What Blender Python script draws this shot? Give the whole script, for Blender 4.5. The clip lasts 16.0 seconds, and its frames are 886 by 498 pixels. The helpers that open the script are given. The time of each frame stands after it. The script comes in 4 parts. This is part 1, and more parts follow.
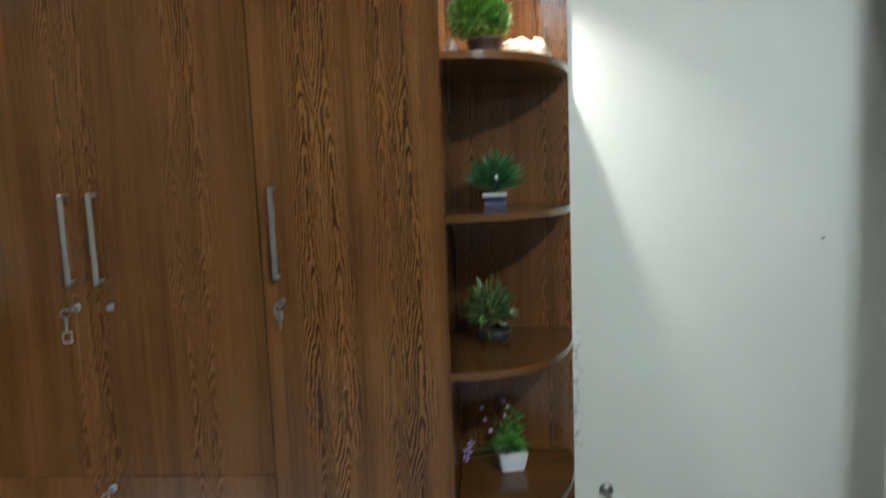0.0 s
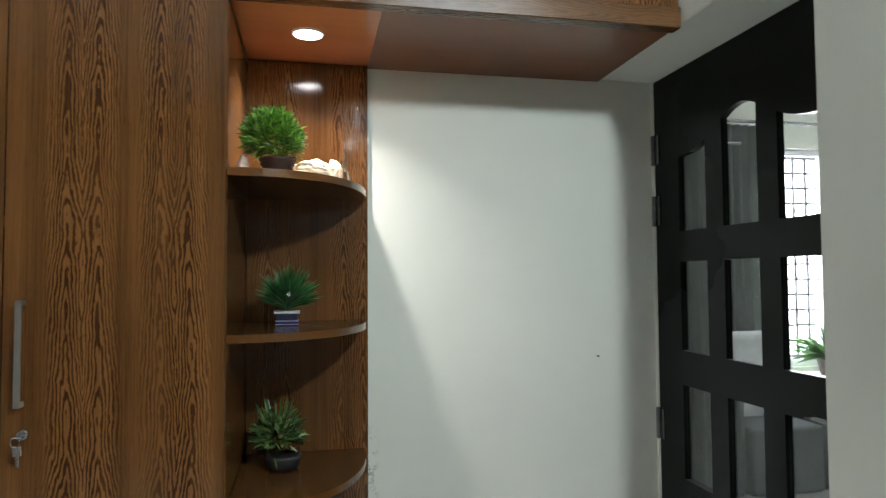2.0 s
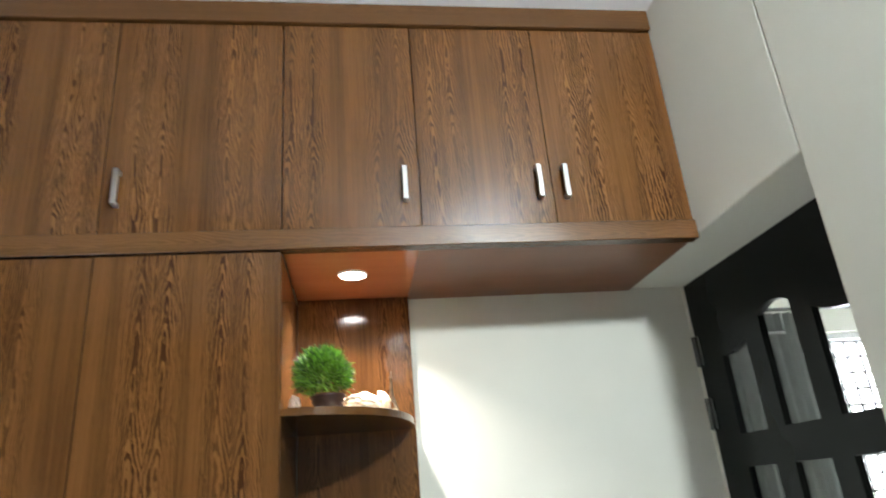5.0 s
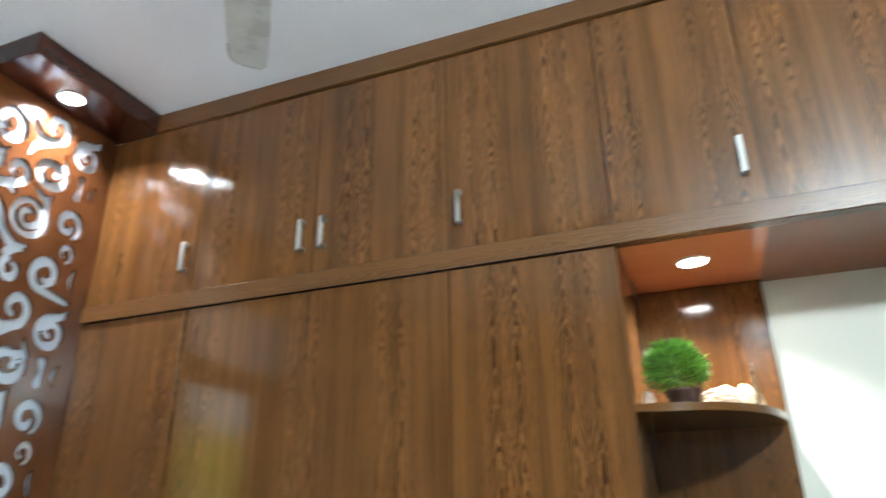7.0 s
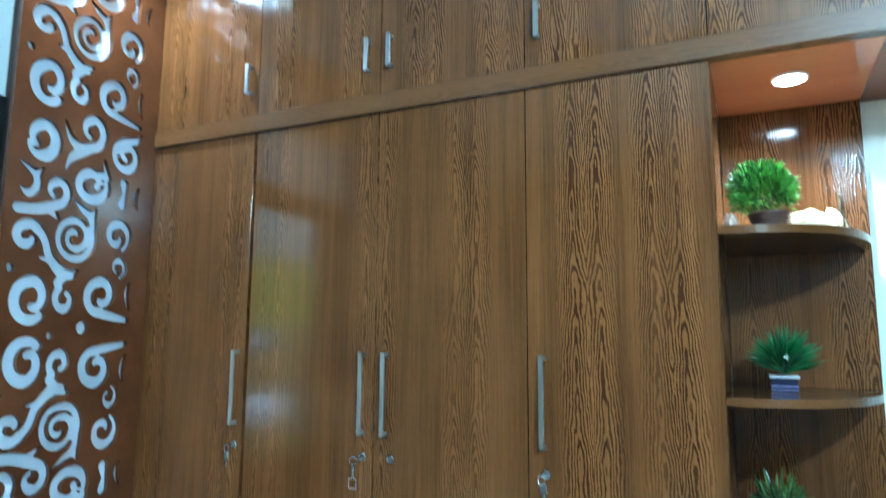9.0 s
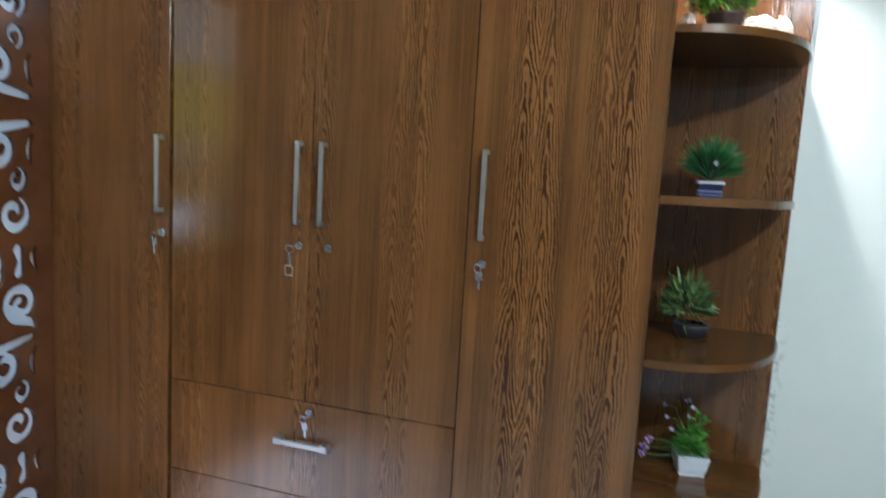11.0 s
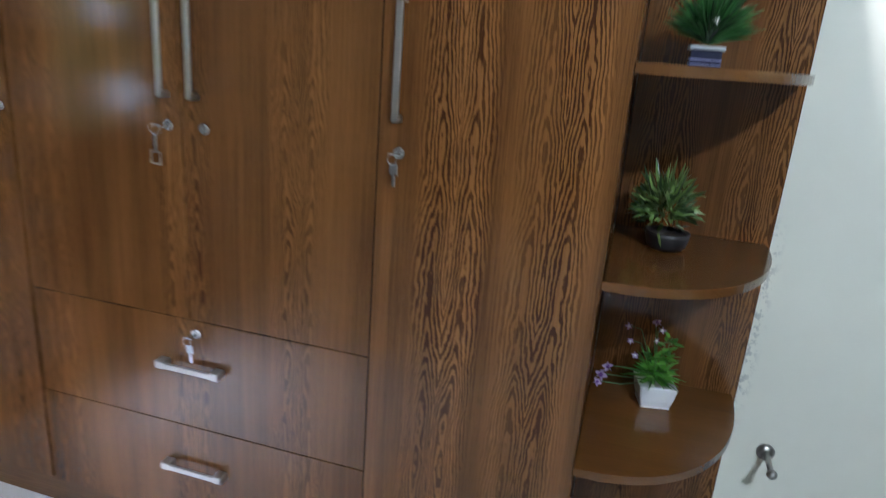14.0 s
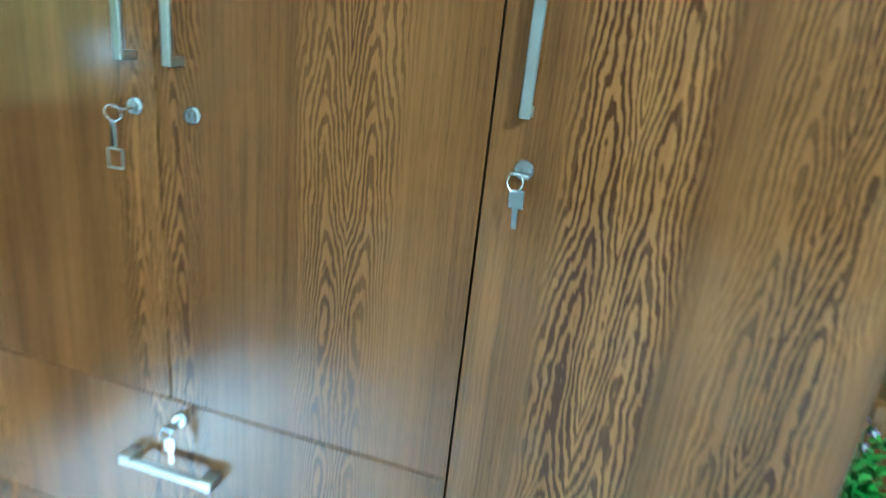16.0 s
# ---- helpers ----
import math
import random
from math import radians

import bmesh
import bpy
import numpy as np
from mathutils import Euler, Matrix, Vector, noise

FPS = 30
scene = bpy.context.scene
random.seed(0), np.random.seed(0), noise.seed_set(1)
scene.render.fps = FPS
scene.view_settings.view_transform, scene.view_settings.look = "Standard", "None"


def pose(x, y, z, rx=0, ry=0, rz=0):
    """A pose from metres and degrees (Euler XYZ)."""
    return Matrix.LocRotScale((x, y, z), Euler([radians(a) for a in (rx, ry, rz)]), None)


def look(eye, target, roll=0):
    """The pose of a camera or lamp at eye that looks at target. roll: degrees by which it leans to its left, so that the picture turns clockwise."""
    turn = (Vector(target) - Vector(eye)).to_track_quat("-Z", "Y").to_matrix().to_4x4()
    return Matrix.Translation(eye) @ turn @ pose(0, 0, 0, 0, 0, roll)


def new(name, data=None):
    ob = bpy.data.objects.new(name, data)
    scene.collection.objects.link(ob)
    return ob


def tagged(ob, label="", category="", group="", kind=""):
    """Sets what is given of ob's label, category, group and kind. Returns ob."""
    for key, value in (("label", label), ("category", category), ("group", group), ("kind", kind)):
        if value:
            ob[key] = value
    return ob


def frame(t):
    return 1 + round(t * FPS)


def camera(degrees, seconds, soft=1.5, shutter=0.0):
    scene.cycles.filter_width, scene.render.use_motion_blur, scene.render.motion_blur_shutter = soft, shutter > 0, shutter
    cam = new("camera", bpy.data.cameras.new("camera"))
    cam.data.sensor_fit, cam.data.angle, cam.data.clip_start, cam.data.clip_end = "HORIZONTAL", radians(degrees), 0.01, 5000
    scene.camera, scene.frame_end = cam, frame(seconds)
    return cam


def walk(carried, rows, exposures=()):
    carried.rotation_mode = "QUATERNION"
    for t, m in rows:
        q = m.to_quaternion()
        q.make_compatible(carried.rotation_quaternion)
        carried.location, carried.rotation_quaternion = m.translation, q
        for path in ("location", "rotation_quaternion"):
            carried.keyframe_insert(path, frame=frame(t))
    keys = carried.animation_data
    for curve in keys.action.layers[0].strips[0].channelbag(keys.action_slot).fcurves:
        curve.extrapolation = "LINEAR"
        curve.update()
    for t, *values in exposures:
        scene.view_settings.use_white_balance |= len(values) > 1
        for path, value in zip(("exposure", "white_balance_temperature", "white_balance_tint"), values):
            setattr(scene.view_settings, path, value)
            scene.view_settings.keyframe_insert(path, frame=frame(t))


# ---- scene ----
EXPOSURES = [(0.0, 0.16, 6150, 12), (2.5, -0.02, 6400, 12), (3.7, 0.28, 6400, 12), (6.0, 0.76, 6700, 16), (7.5, 0.88, 5700, 4), (8.5, 0.98, 4850, -5), (9.0, 1.05, 4500, -10), (9.6, 1.07, 4400, -11), (10.2, 0.9, 5100, 2),
             (12.4, 0.25, 5800, 15), (13.0, 0.23, 5800, 15), (13.5, 0.48, 5800, 15), (14.0, 0.45, 5800, 16), (14.6, 0.56, 6100, 18), (15.0, 1.16, 5650, 2), (15.5, 1.7, 4550, -20), (16.0, 1.72, 4500, -21)]
cam = camera(68.3, 16.0, soft=1.2, shutter=0.9)
PATH = [
    (0, (-0.028, 0.039, 1.415), (-0.148, 2.023, 1.193), -2.2),
    (0.5, (0.008, 0.035, 1.413), (-0.027, 2.035, 1.367), -2.2),
    (1, (0.038, 0.048, 1.443), (0.169, 2.042, 1.509), -1.6),
    (1.5, (0.057, 0.051, 1.437), (0.345, 2.028, 1.531), -0.3),
    (2, (0.077, 0.047, 1.45), (0.476, 2.004, 1.537), -0.4),
    (2.5, (0.086, 0.054, 1.44), (0.508, 2.006, 1.531), -1.1),
    (3, (0.091, 0.05, 1.468), (0.519, 1.994, 1.665), -1.9),
    (3.5, (0.096, 0.051, 1.468), (0.533, 1.968, 1.832), -2.9),
    (3.7, (0.1, 0.046, 1.461), (0.514, 1.954, 1.896), -3.6),
    (5.8, (0.041, -0.024, 1.481), (0.031, 1.807, 2.285), -3.6),
    (6, (0.077, 0.023, 1.476), (-0.086, 1.841, 2.294), -2.4),
    (6.5, (0.052, 0.011, 1.473), (-0.385, 1.788, 2.279), -1.6),
    (7, (0.035, 0.001, 1.48), (-0.634, 1.73, 2.23), -0.9),
    (7.5, (0.002, -0.015, 1.473), (-0.809, 1.683, 2.151), -0.2),
    (7.7, (-0.022, -0.043, 1.481), (-0.849, 1.67, 2.097), -0.6),
    (8, (-0.027, -0.036, 1.494), (-0.883, 1.695, 2.015), -0.5),
    (8.5, (-0.042, -0.025, 1.47), (-0.913, 1.729, 1.876), -0.1),
    (9, (-0.052, 0.002, 1.449), (-0.901, 1.793, 1.719), 0.4),
    (9.5, (-0.056, 0.021, 1.443), (-0.875, 1.84, 1.585), 0.5),
    (10, (-0.089, 0.01, 1.408), (-0.865, 1.853, 1.422), 1.7),
    (10.2, (-0.096, -0.004, 1.39), (-0.85, 1.848, 1.352), 2.1),
    (12.3, (-0.18, 0.136, 1.331), (-0.565, 2.045, 0.877), 3.9),
    (12.5, (-0.167, 0.177, 1.336), (-0.604, 2.071, 0.868), 2.8),
    (13, (-0.124, 0.286, 1.341), (-0.673, 2.139, 0.829), 2.3),
    (13.5, (-0.081, 0.356, 1.33), (-0.648, 2.199, 0.796), 4.4),
    (14, (-0.096, 0.441, 1.314), (-0.613, 2.282, 0.727), 4.4),
    (14.3, (-0.151, 0.553, 1.325), (-0.593, 2.379, 0.641), 5.6),
    (14.5, (-0.206, 0.575, 1.3), (-0.629, 2.415, 0.638), 5.3),
    (15, (-0.31, 0.65, 1.293), (-0.737, 2.461, 0.561), 7.0),
    (15.5, (-0.356, 0.786, 1.289), (-0.917, 2.56, 0.556), 5.3),
    (16, (-0.431, 0.924, 1.271), (-0.931, 2.736, 0.59), 6.1),
]
walk(cam, [(t, look(eye, target, roll)) for t, eye, target, roll in PATH],
     exposures=EXPOSURES)

# ---- world and large lights ----
world = bpy.data.worlds.new("sky")
scene.world = world
world.use_nodes = True
wn = world.node_tree.nodes
sky = wn.new("ShaderNodeTexSky")
sky.sky_type, sky.sun_disc, sky.sun_elevation, sky.sun_rotation = "NISHITA", False, radians(50), radians(250)
wn["Background"].inputs[1].default_value = 0.1
world.node_tree.links.new(sky.outputs[0], wn["Background"].inputs[0])


def lamp(name, m, kind, watts, colour, size=0.1, size_y=None, spread=180, shape="DISK"):
    data = bpy.data.lights.new(name, kind)
    data.energy, data.color = watts, colour
    if kind == "AREA":
        data.shape, data.size, data.spread = shape, size, radians(spread)
        if size_y:
            data.size_y = size_y
    ob = new(name, data)
    ob.matrix_world = m
    return ob


NICHE_LAMP, BOX_LAMP, SOFFIT_LAMP = (0.07, 1.93), (-1.93, 1.37), 2.145
lamp("niche_light", pose(*NICHE_LAMP, SOFFIT_LAMP), "AREA", 5.6, (1.0, 0.97, 0.92), 0.06, spread=118)
lamp("box_light", pose(*BOX_LAMP, 2.888), "AREA", 7.5, (0.96, 0.99, 1.0), 0.075, spread=140)
# the globe lamp on the side wall, sky light that falls through the glazed door on the floor, daylight in the next room's window
GLOBE, WINDOW_Y = (0.97, -0.4, 2.55), 4.6
globe_light = lamp("globe_light", pose(*GLOBE), "POINT", 112.0, (0.84, 0.98, 1.0))
globe_light.data.shadow_soft_size = 0.075
lamp("daylight_door", look((-3.7, 0.3, 5.4), (-1.35, 0.9, 0.0)), "AREA", 2700.0, (0.86, 0.88, 1.0), 1.7, 1.7, shape="RECTANGLE")
lamp("daylight_window", pose(4.2, WINDOW_Y + 0.19, 1.6, -90, 0, 0), "AREA", 200.0, (0.92, 0.97, 1.0), 1.4, 1.6, shape="RECTANGLE")


# ---- materials ----
def material(name):
    m = bpy.data.materials.new(name)
    m.use_nodes = True
    return m, m.node_tree.nodes, m.node_tree.links, m.node_tree.nodes["Principled BSDF"]


class Nodes:
    """Short calls for node graphs."""

    def __init__(self, m):
        self.n, self.l = m.node_tree.nodes, m.node_tree.links

    def put(self, value, socket):
        if isinstance(value, (int, float)):
            socket.default_value = value
        elif isinstance(value, tuple):
            socket.default_value = value
        else:
            self.l.new(value, socket)

    def math(self, op, a, b=0.0, c=0.0):
        n = self.n.new("ShaderNodeMath")
        n.operation = op
        for v, s in zip((a, b, c), n.inputs):
            self.put(v, s)
        return n.outputs[0]

    def xyz(self, x, y, z):
        n = self.n.new("ShaderNodeCombineXYZ")
        for v, s in zip((x, y, z), n.inputs):
            self.put(v, s)
        return n.outputs[0]

    def noise(self, vec, scale=1.0, detail=2.0, rough=0.5):
        n = self.n.new("ShaderNodeTexNoise")
        self.put(vec, n.inputs["Vector"])
        n.inputs["Scale"].default_value, n.inputs["Detail"].default_value, n.inputs["Roughness"].default_value = scale, detail, rough
        return n.outputs["Fac"]

    def range(self, v, a, b, c=0.0, d=1.0, smooth=True):
        n = self.n.new("ShaderNodeMapRange")
        n.interpolation_type = "SMOOTHSTEP" if smooth else "LINEAR"
        for x, s in zip((v, a, b, c, d), n.inputs):
            self.put(x, s)
        return n.outputs[0]

    def mix(self, f, a, b):
        n = self.n.new("ShaderNodeMix")
        n.data_type = "RGBA"
        self.put(f, n.inputs[0])
        self.put(a, n.inputs[6])
        self.put(b, n.inputs[7])
        return n.outputs[2]

    def bump(self, height, strength, distance=0.002):
        n = self.n.new("ShaderNodeBump")
        n.inputs["Strength"].default_value, n.inputs["Distance"].default_value = strength, distance
        self.put(height, n.inputs["Height"])
        return n.outputs[0]

    def coords(self):
        tc = self.n.new("ShaderNodeTexCoord")
        sep = self.n.new("ShaderNodeSeparateXYZ")
        self.l.new(tc.outputs["Object"], sep.inputs[0])
        info = self.n.new("ShaderNodeObjectInfo")
        return tc.outputs["Object"], sep.outputs, info.outputs["Random"]


def wood(name, along, light, dark, rough=0.095, line=1.0, spec=0.5, bands=None):
    """Varnished oak laminate, its grain along one axis: bands of cathedral figure, each a mirrored pair of pointed chains, and fine straight
    grain between. bands: where the figure stands across the sheets (x); none: evenly, at random."""
    m, n, l, b = material(name)
    k = Nodes(m)
    vec, (x, y, z), rnd = k.coords()
    v = {"x": x, "y": y, "z": z}[along]
    u = {"z": k.math("ADD", x, y), "x": k.math("ADD", y, z), "y": k.math("ADD", x, z)}[along]
    u = x if bands else k.math("ADD", u, k.math("MULTIPLY", rnd, 3.7))
    v = k.math("ADD", v, k.math("MULTIPLY", rnd, 5.3))
    sway = k.math("MULTIPLY_ADD", k.noise(k.xyz(k.math("MULTIPLY", u, 1.5), k.math("MULTIPLY", v, 1.3), 1.0), 1.0, 2.0), 0.05, -0.025)
    across = k.math("ADD", u, sway)
    if bands:
        d = k.math("ABSOLUTE", k.math("SUBTRACT", across, bands[0]))
        for c in bands[1:]:
            d = k.math("MINIMUM", d, k.math("ABSOLUTE", k.math("SUBTRACT", across, c)))
    else:
        d = k.math("PINGPONG", across, 0.12)
    # the chains stand 33 mm to either side of the middle of each band
    q = k.math("SUBTRACT", d, 0.033)
    q = k.math("SQRT", k.math("MULTIPLY_ADD", q, q, 0.00003))
    slow = k.noise(k.xyz(k.math("MULTIPLY", d, 9.0), k.math("MULTIPLY", v, 3.2), k.math("MULTIPLY", u, 0.4)), 1.0, 2.0, 0.5)
    jag = k.noise(k.xyz(k.math("MULTIPLY", u, 110.0), k.math("MULTIPLY", v, 26.0), 5.0), 1.0, 2.0, 0.6)
    f = k.math("MULTIPLY_ADD", q, 150.0, k.math("MULTIPLY", v, 9.0))
    f = k.math("ADD", f, k.math("MULTIPLY", slow, 10.0))
    f = k.math("ADD", f, k.math("MULTIPLY", jag, 1.25))
    wave = k.math("SINE", k.math("MULTIPLY", f, 6.2832))
    ring = k.range(wave, -0.5, 0.6, -1.0, 1.0)
    patch = k.noise(k.xyz(k.math("MULTIPLY", u, 6.0), k.math("MULTIPLY", v, 1.1), 9.0), 1.0, 2.0)
    strength = k.math("MULTIPLY", k.range(patch, 0.32, 0.56, 0.4, 1.0), k.range(d, 0.055, 0.088, 1.0, 0.06))
    streak = k.noise(k.xyz(k.math("MULTIPLY", u, 230.0), k.math("MULTIPLY", v, 3.0), 2.0), 1.0, 3.0, 0.6)
    tick = k.noise(k.xyz(k.math("MULTIPLY", u, 480.0), k.math("MULTIPLY", v, 30.0), 6.0), 1.0, 1.0)
    broad = k.noise(k.xyz(k.math("MULTIPLY", u, 20.0), k.math("MULTIPLY", v, 0.3), 4.0), 1.0, 3.0)
    cloud = k.noise(k.xyz(k.math("MULTIPLY", u, 5.0), k.math("MULTIPLY", v, 2.2), 7.0), 1.0, 3.0)
    fac = k.math("MULTIPLY", k.math("MULTIPLY", ring, strength), line * 0.42)
    fac = k.math("ADD", fac, k.range(broad, 0.32, 0.7, 0.49 - 0.09 * line, 0.63 + 0.09 * line))
    fac = k.math("ADD", fac, k.range(streak, 0.35, 0.7, -0.03 - 0.09 * line, 0.03 + 0.09 * line))
    fac = k.math("ADD", fac, k.range(tick, 0.55, 0.75, 0.0, 0.12))
    fac = k.math("ADD", fac, k.range(cloud, 0.3, 0.7, -0.08, 0.08))
    fac = k.math("MINIMUM", k.math("MAXIMUM", fac, 0.0), 1.0)
    k.put(k.mix(fac, (*light, 1), (*dark, 1)), b.inputs["Base Color"])
    k.put(k.range(k.noise(vec, 6.0, 3.0), 0.3, 0.7, rough - 0.02, rough + 0.03), b.inputs["Roughness"])
    b.inputs["Specular IOR Level"].default_value = spec
    k.put(k.bump(k.math("SUBTRACT", 1.0, fac), 0.22, 0.0006), b.inputs["Normal"])
    return m


def plain(name, colour, rough=0.5, metal=0.0, vary=0.12, scale=9.0, bump=0.1, bump_scale=120.0, spec=0.5):
    """One paint, plastic, metal or plaster, with slow stains, fine relief and uneven gloss."""
    m, n, l, b = material(name)
    k = Nodes(m)
    vec, _, rnd = k.coords()
    stain = k.noise(vec, scale, 4.0, 0.6)
    low, high = tuple(c * (1 - vary) for c in colour), tuple(min(1, c * (1 + vary)) for c in colour)
    k.put(k.mix(k.range(stain, 0.3, 0.7), (*low, 1), (*high, 1)), b.inputs["Base Color"])
    b.inputs["Metallic"].default_value = metal
    k.put(k.range(stain, 0.3, 0.7, max(0.02, rough - 0.05), rough + 0.06), b.inputs["Roughness"])
    b.inputs["Specular IOR Level"].default_value = spec
    k.put(k.bump(k.noise(vec, bump_scale, 3.0), bump, 0.001), b.inputs["Normal"])
    return m


def leafy(name, low, high, rough=0.45):
    m, n, l, b = material(name)
    k = Nodes(m)
    g = n.new("ShaderNodeNewGeometry")
    k.put(k.mix(g.outputs["Random Per Island"], (*low, 1), (*high, 1)), b.inputs["Base Color"])
    b.inputs["Roughness"].default_value = rough
    return m


def glowing(name, colour, strength):
    m, n, l, b = material(name)
    b.inputs["Base Color"].default_value = (*colour, 1)
    b.inputs["Emission Color"].default_value = (*colour, 1)
    b.inputs["Emission Strength"].default_value = strength
    return m


def plaster(name, colour):
    """Painted plaster with a roller's texture and slow unevenness."""
    m, n, l, b = material(name)
    k = Nodes(m)
    vec, (x, y, z), rnd = k.coords()
    slow, fine = k.noise(vec, 1.7, 4.0, 0.6), k.noise(vec, 160.0, 3.0)
    col = k.mix(k.range(slow, 0.3, 0.7), (*[c * 0.95 for c in colour], 1), (*colour, 1))
    # scuffed and chipped paint beside the corner shelf, low on the wall
    near = k.math("MULTIPLY", k.range(x, 0.262, 0.31, 1.0, 0.0), k.math("MULTIPLY", k.range(z, 0.4, 0.5), k.range(z, 0.85, 1.0, 1.0, 0.0)))
    near = k.math("MULTIPLY", near, k.range(y, 2.0, 2.1))
    chips = k.math("MULTIPLY", near, k.range(k.noise(vec, 38.0, 3.0, 0.7), 0.5, 0.58))
    k.put(k.mix(k.math("MULTIPLY", chips, 0.7), col, (0.25, 0.27, 0.28, 1)), b.inputs["Base Color"])
    b.inputs["Roughness"].default_value = 0.6
    k.put(k.bump(k.math("ADD", fine, k.math("MULTIPLY", slow, 2.0)), 0.12, 0.0012), b.inputs["Normal"])
    return m


OAK_LIGHT, OAK_DARK = (0.182, 0.0765, 0.0235), (0.041, 0.0138, 0.0036)
oak = wood("oak_laminate", "z", OAK_LIGHT, OAK_DARK, line=0.62, bands=(-1.96, -1.64, -1.47, -1.068, -0.777))
oak_bold = wood("oak_laminate_bold", "z", OAK_LIGHT, OAK_DARK, line=1.0, bands=(-0.435, -0.237))
oak_loft = wood("oak_laminate_loft", "z", OAK_LIGHT, OAK_DARK, line=1.0,
                bands=(-1.93, -1.66, -1.45, -1.17, -0.918, -0.678, -0.483, -0.235, -0.07, 0.19, 0.357, 0.595, 0.80, 0.99))
oak_panel = wood("oak_laminate_panel", "z", OAK_LIGHT, OAK_DARK, line=0.9)
oak_across = wood("oak_trim", "x", (0.165, 0.072, 0.023), (0.05, 0.02, 0.0065), line=0.25, rough=0.24)
oak_shelf = wood("oak_shelf", "x", (0.135, 0.055, 0.014), (0.072, 0.028, 0.0075), line=0.2, rough=0.13)
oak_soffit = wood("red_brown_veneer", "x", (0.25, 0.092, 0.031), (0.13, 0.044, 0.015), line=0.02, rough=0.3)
# niche soffit paler than the other: the downlight's bounce is put into its colour
oak_lamplit = wood("lamplit_red_oak", "x", (0.60, 0.24, 0.105), (0.44, 0.16, 0.066), line=0.1)
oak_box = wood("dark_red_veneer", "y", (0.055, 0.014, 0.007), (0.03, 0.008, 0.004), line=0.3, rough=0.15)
board_brown = plain("brown_lacquered_board", (0.082, 0.028, 0.0098), 0.16, vary=0.2, scale=5, bump=0.03, spec=0.45)
board_white = plain("white_laminate", (0.52, 0.57, 0.64), 0.16, vary=0.05)
inside_dark = plain("dark_carcass_edge", (0.03, 0.013, 0.006), 0.5)
steel = plain("satin_nickel", (0.42, 0.41, 0.385), 0.38, 1.0, vary=0.06, bump=0.05)
chrome = plain("chrome", (0.62, 0.63, 0.64), 0.2, 1.0, vary=0.05, bump=0.02)
gunmetal = plain("dark_chrome", (0.28, 0.29, 0.3), 0.22, 1.0, vary=0.1)
wall_paint = plaster("cream_wall_paint", (0.76, 0.765, 0.68))
white_paint = plaster("white_wall_paint", (0.62, 0.67, 0.67))
# for unseen rear walls, coloured dark so the glossy doors mirror less light
dimmed_paint = plaster("dimmed_unseen_wall", (0.16, 0.14, 0.12))
ceiling_paint = plaster("ceiling_paint", (0.82, 0.83, 0.84))
black_paint = plain("black_door_paint", (0.006, 0.0075, 0.0075), 0.28, vary=0.08, scale=0.8, bump=0.08, bump_scale=60, spec=0.16)
tile_mat = plain("pale_floor_tile", (0.46, 0.455, 0.45), 0.12, vary=0.05, scale=3, bump=0.01)
grout_mat = plain("grout", (0.4, 0.39, 0.37), 0.8)
fan_paint = plain("cream_fan_enamel", (0.62, 0.62, 0.57), 0.3, vary=0.08)
rubber = plain("black_edge", (0.02, 0.02, 0.02), 0.5)
bulb = glowing("lit_diffuser", (1.0, 0.97, 0.92), 30.0)
leaf_bush = leafy("bush_leaf", (0.006, 0.055, 0.010), (0.22, 0.46, 0.045), 0.3)
leaf_grass = leafy("grass_leaf", (0.004, 0.03, 0.010), (0.065, 0.22, 0.055), 0.35)
leaf_tuft = leafy("tuft_leaf", (0.006, 0.035, 0.010), (0.17, 0.27, 0.075), 0.35)
leaf_soft = leafy("soft_leaf", (0.03, 0.14, 0.015), (0.14, 0.36, 0.05))
petal = leafy("mauve_petal", (0.2, 0.11, 0.28), (0.46, 0.33, 0.54))
petal_white = plain("white_petal", (0.8, 0.78, 0.82), 0.6)
petal_dark = plain("purple_heart", (0.12, 0.03, 0.2), 0.6)
pot_white = plain("white_ceramic", (0.78, 0.79, 0.83), 0.18, vary=0.03, bump=0.02)
pot_black = plain("black_plastic", (0.015, 0.015, 0.018), 0.3)
pot_blue = plain("blue_black_glaze", (0.02, 0.022, 0.05), 0.2)
pot_rim = plain("grey_pot_rim", (0.55, 0.57, 0.6), 0.3)
pot_stripe = plain("violet_grey_stripe", (0.2, 0.2, 0.36), 0.3)
pot_brown = plain("brown_basket", (0.05, 0.022, 0.014), 0.5, vary=0.3, scale=60, bump=0.4)
soil = plain("soil", (0.03, 0.02, 0.012), 0.9)
stem_mat = plain("stem", (0.05, 0.12, 0.03), 0.6)
rock_mat = plain("pale_peach_stone", (0.72, 0.55, 0.38), 0.5, vary=0.4, scale=40, bump=0.4)
shell_mat = plain("shell", (0.5, 0.37, 0.29), 0.4, vary=0.2, scale=50)
bronze = plain("aged_bronze", (0.25, 0.19, 0.12), 0.35, 0.9, vary=0.3, scale=80)
curtain_mat = plain("grey_green_curtain", (0.10, 0.12, 0.11), 0.9, vary=0.25, scale=20)
grille_mat = plain("grey_window_grille", (0.12, 0.125, 0.13), 0.5)
cloth_grey = plain("grey_upholstery", (0.07, 0.08, 0.085), 0.85, vary=0.2)
cloth_white = plain("white_cover", (0.62, 0.63, 0.64), 0.7, vary=0.1)
outside_day = glowing("hazy_daylight", (0.86, 0.94, 1.0), 1.7)


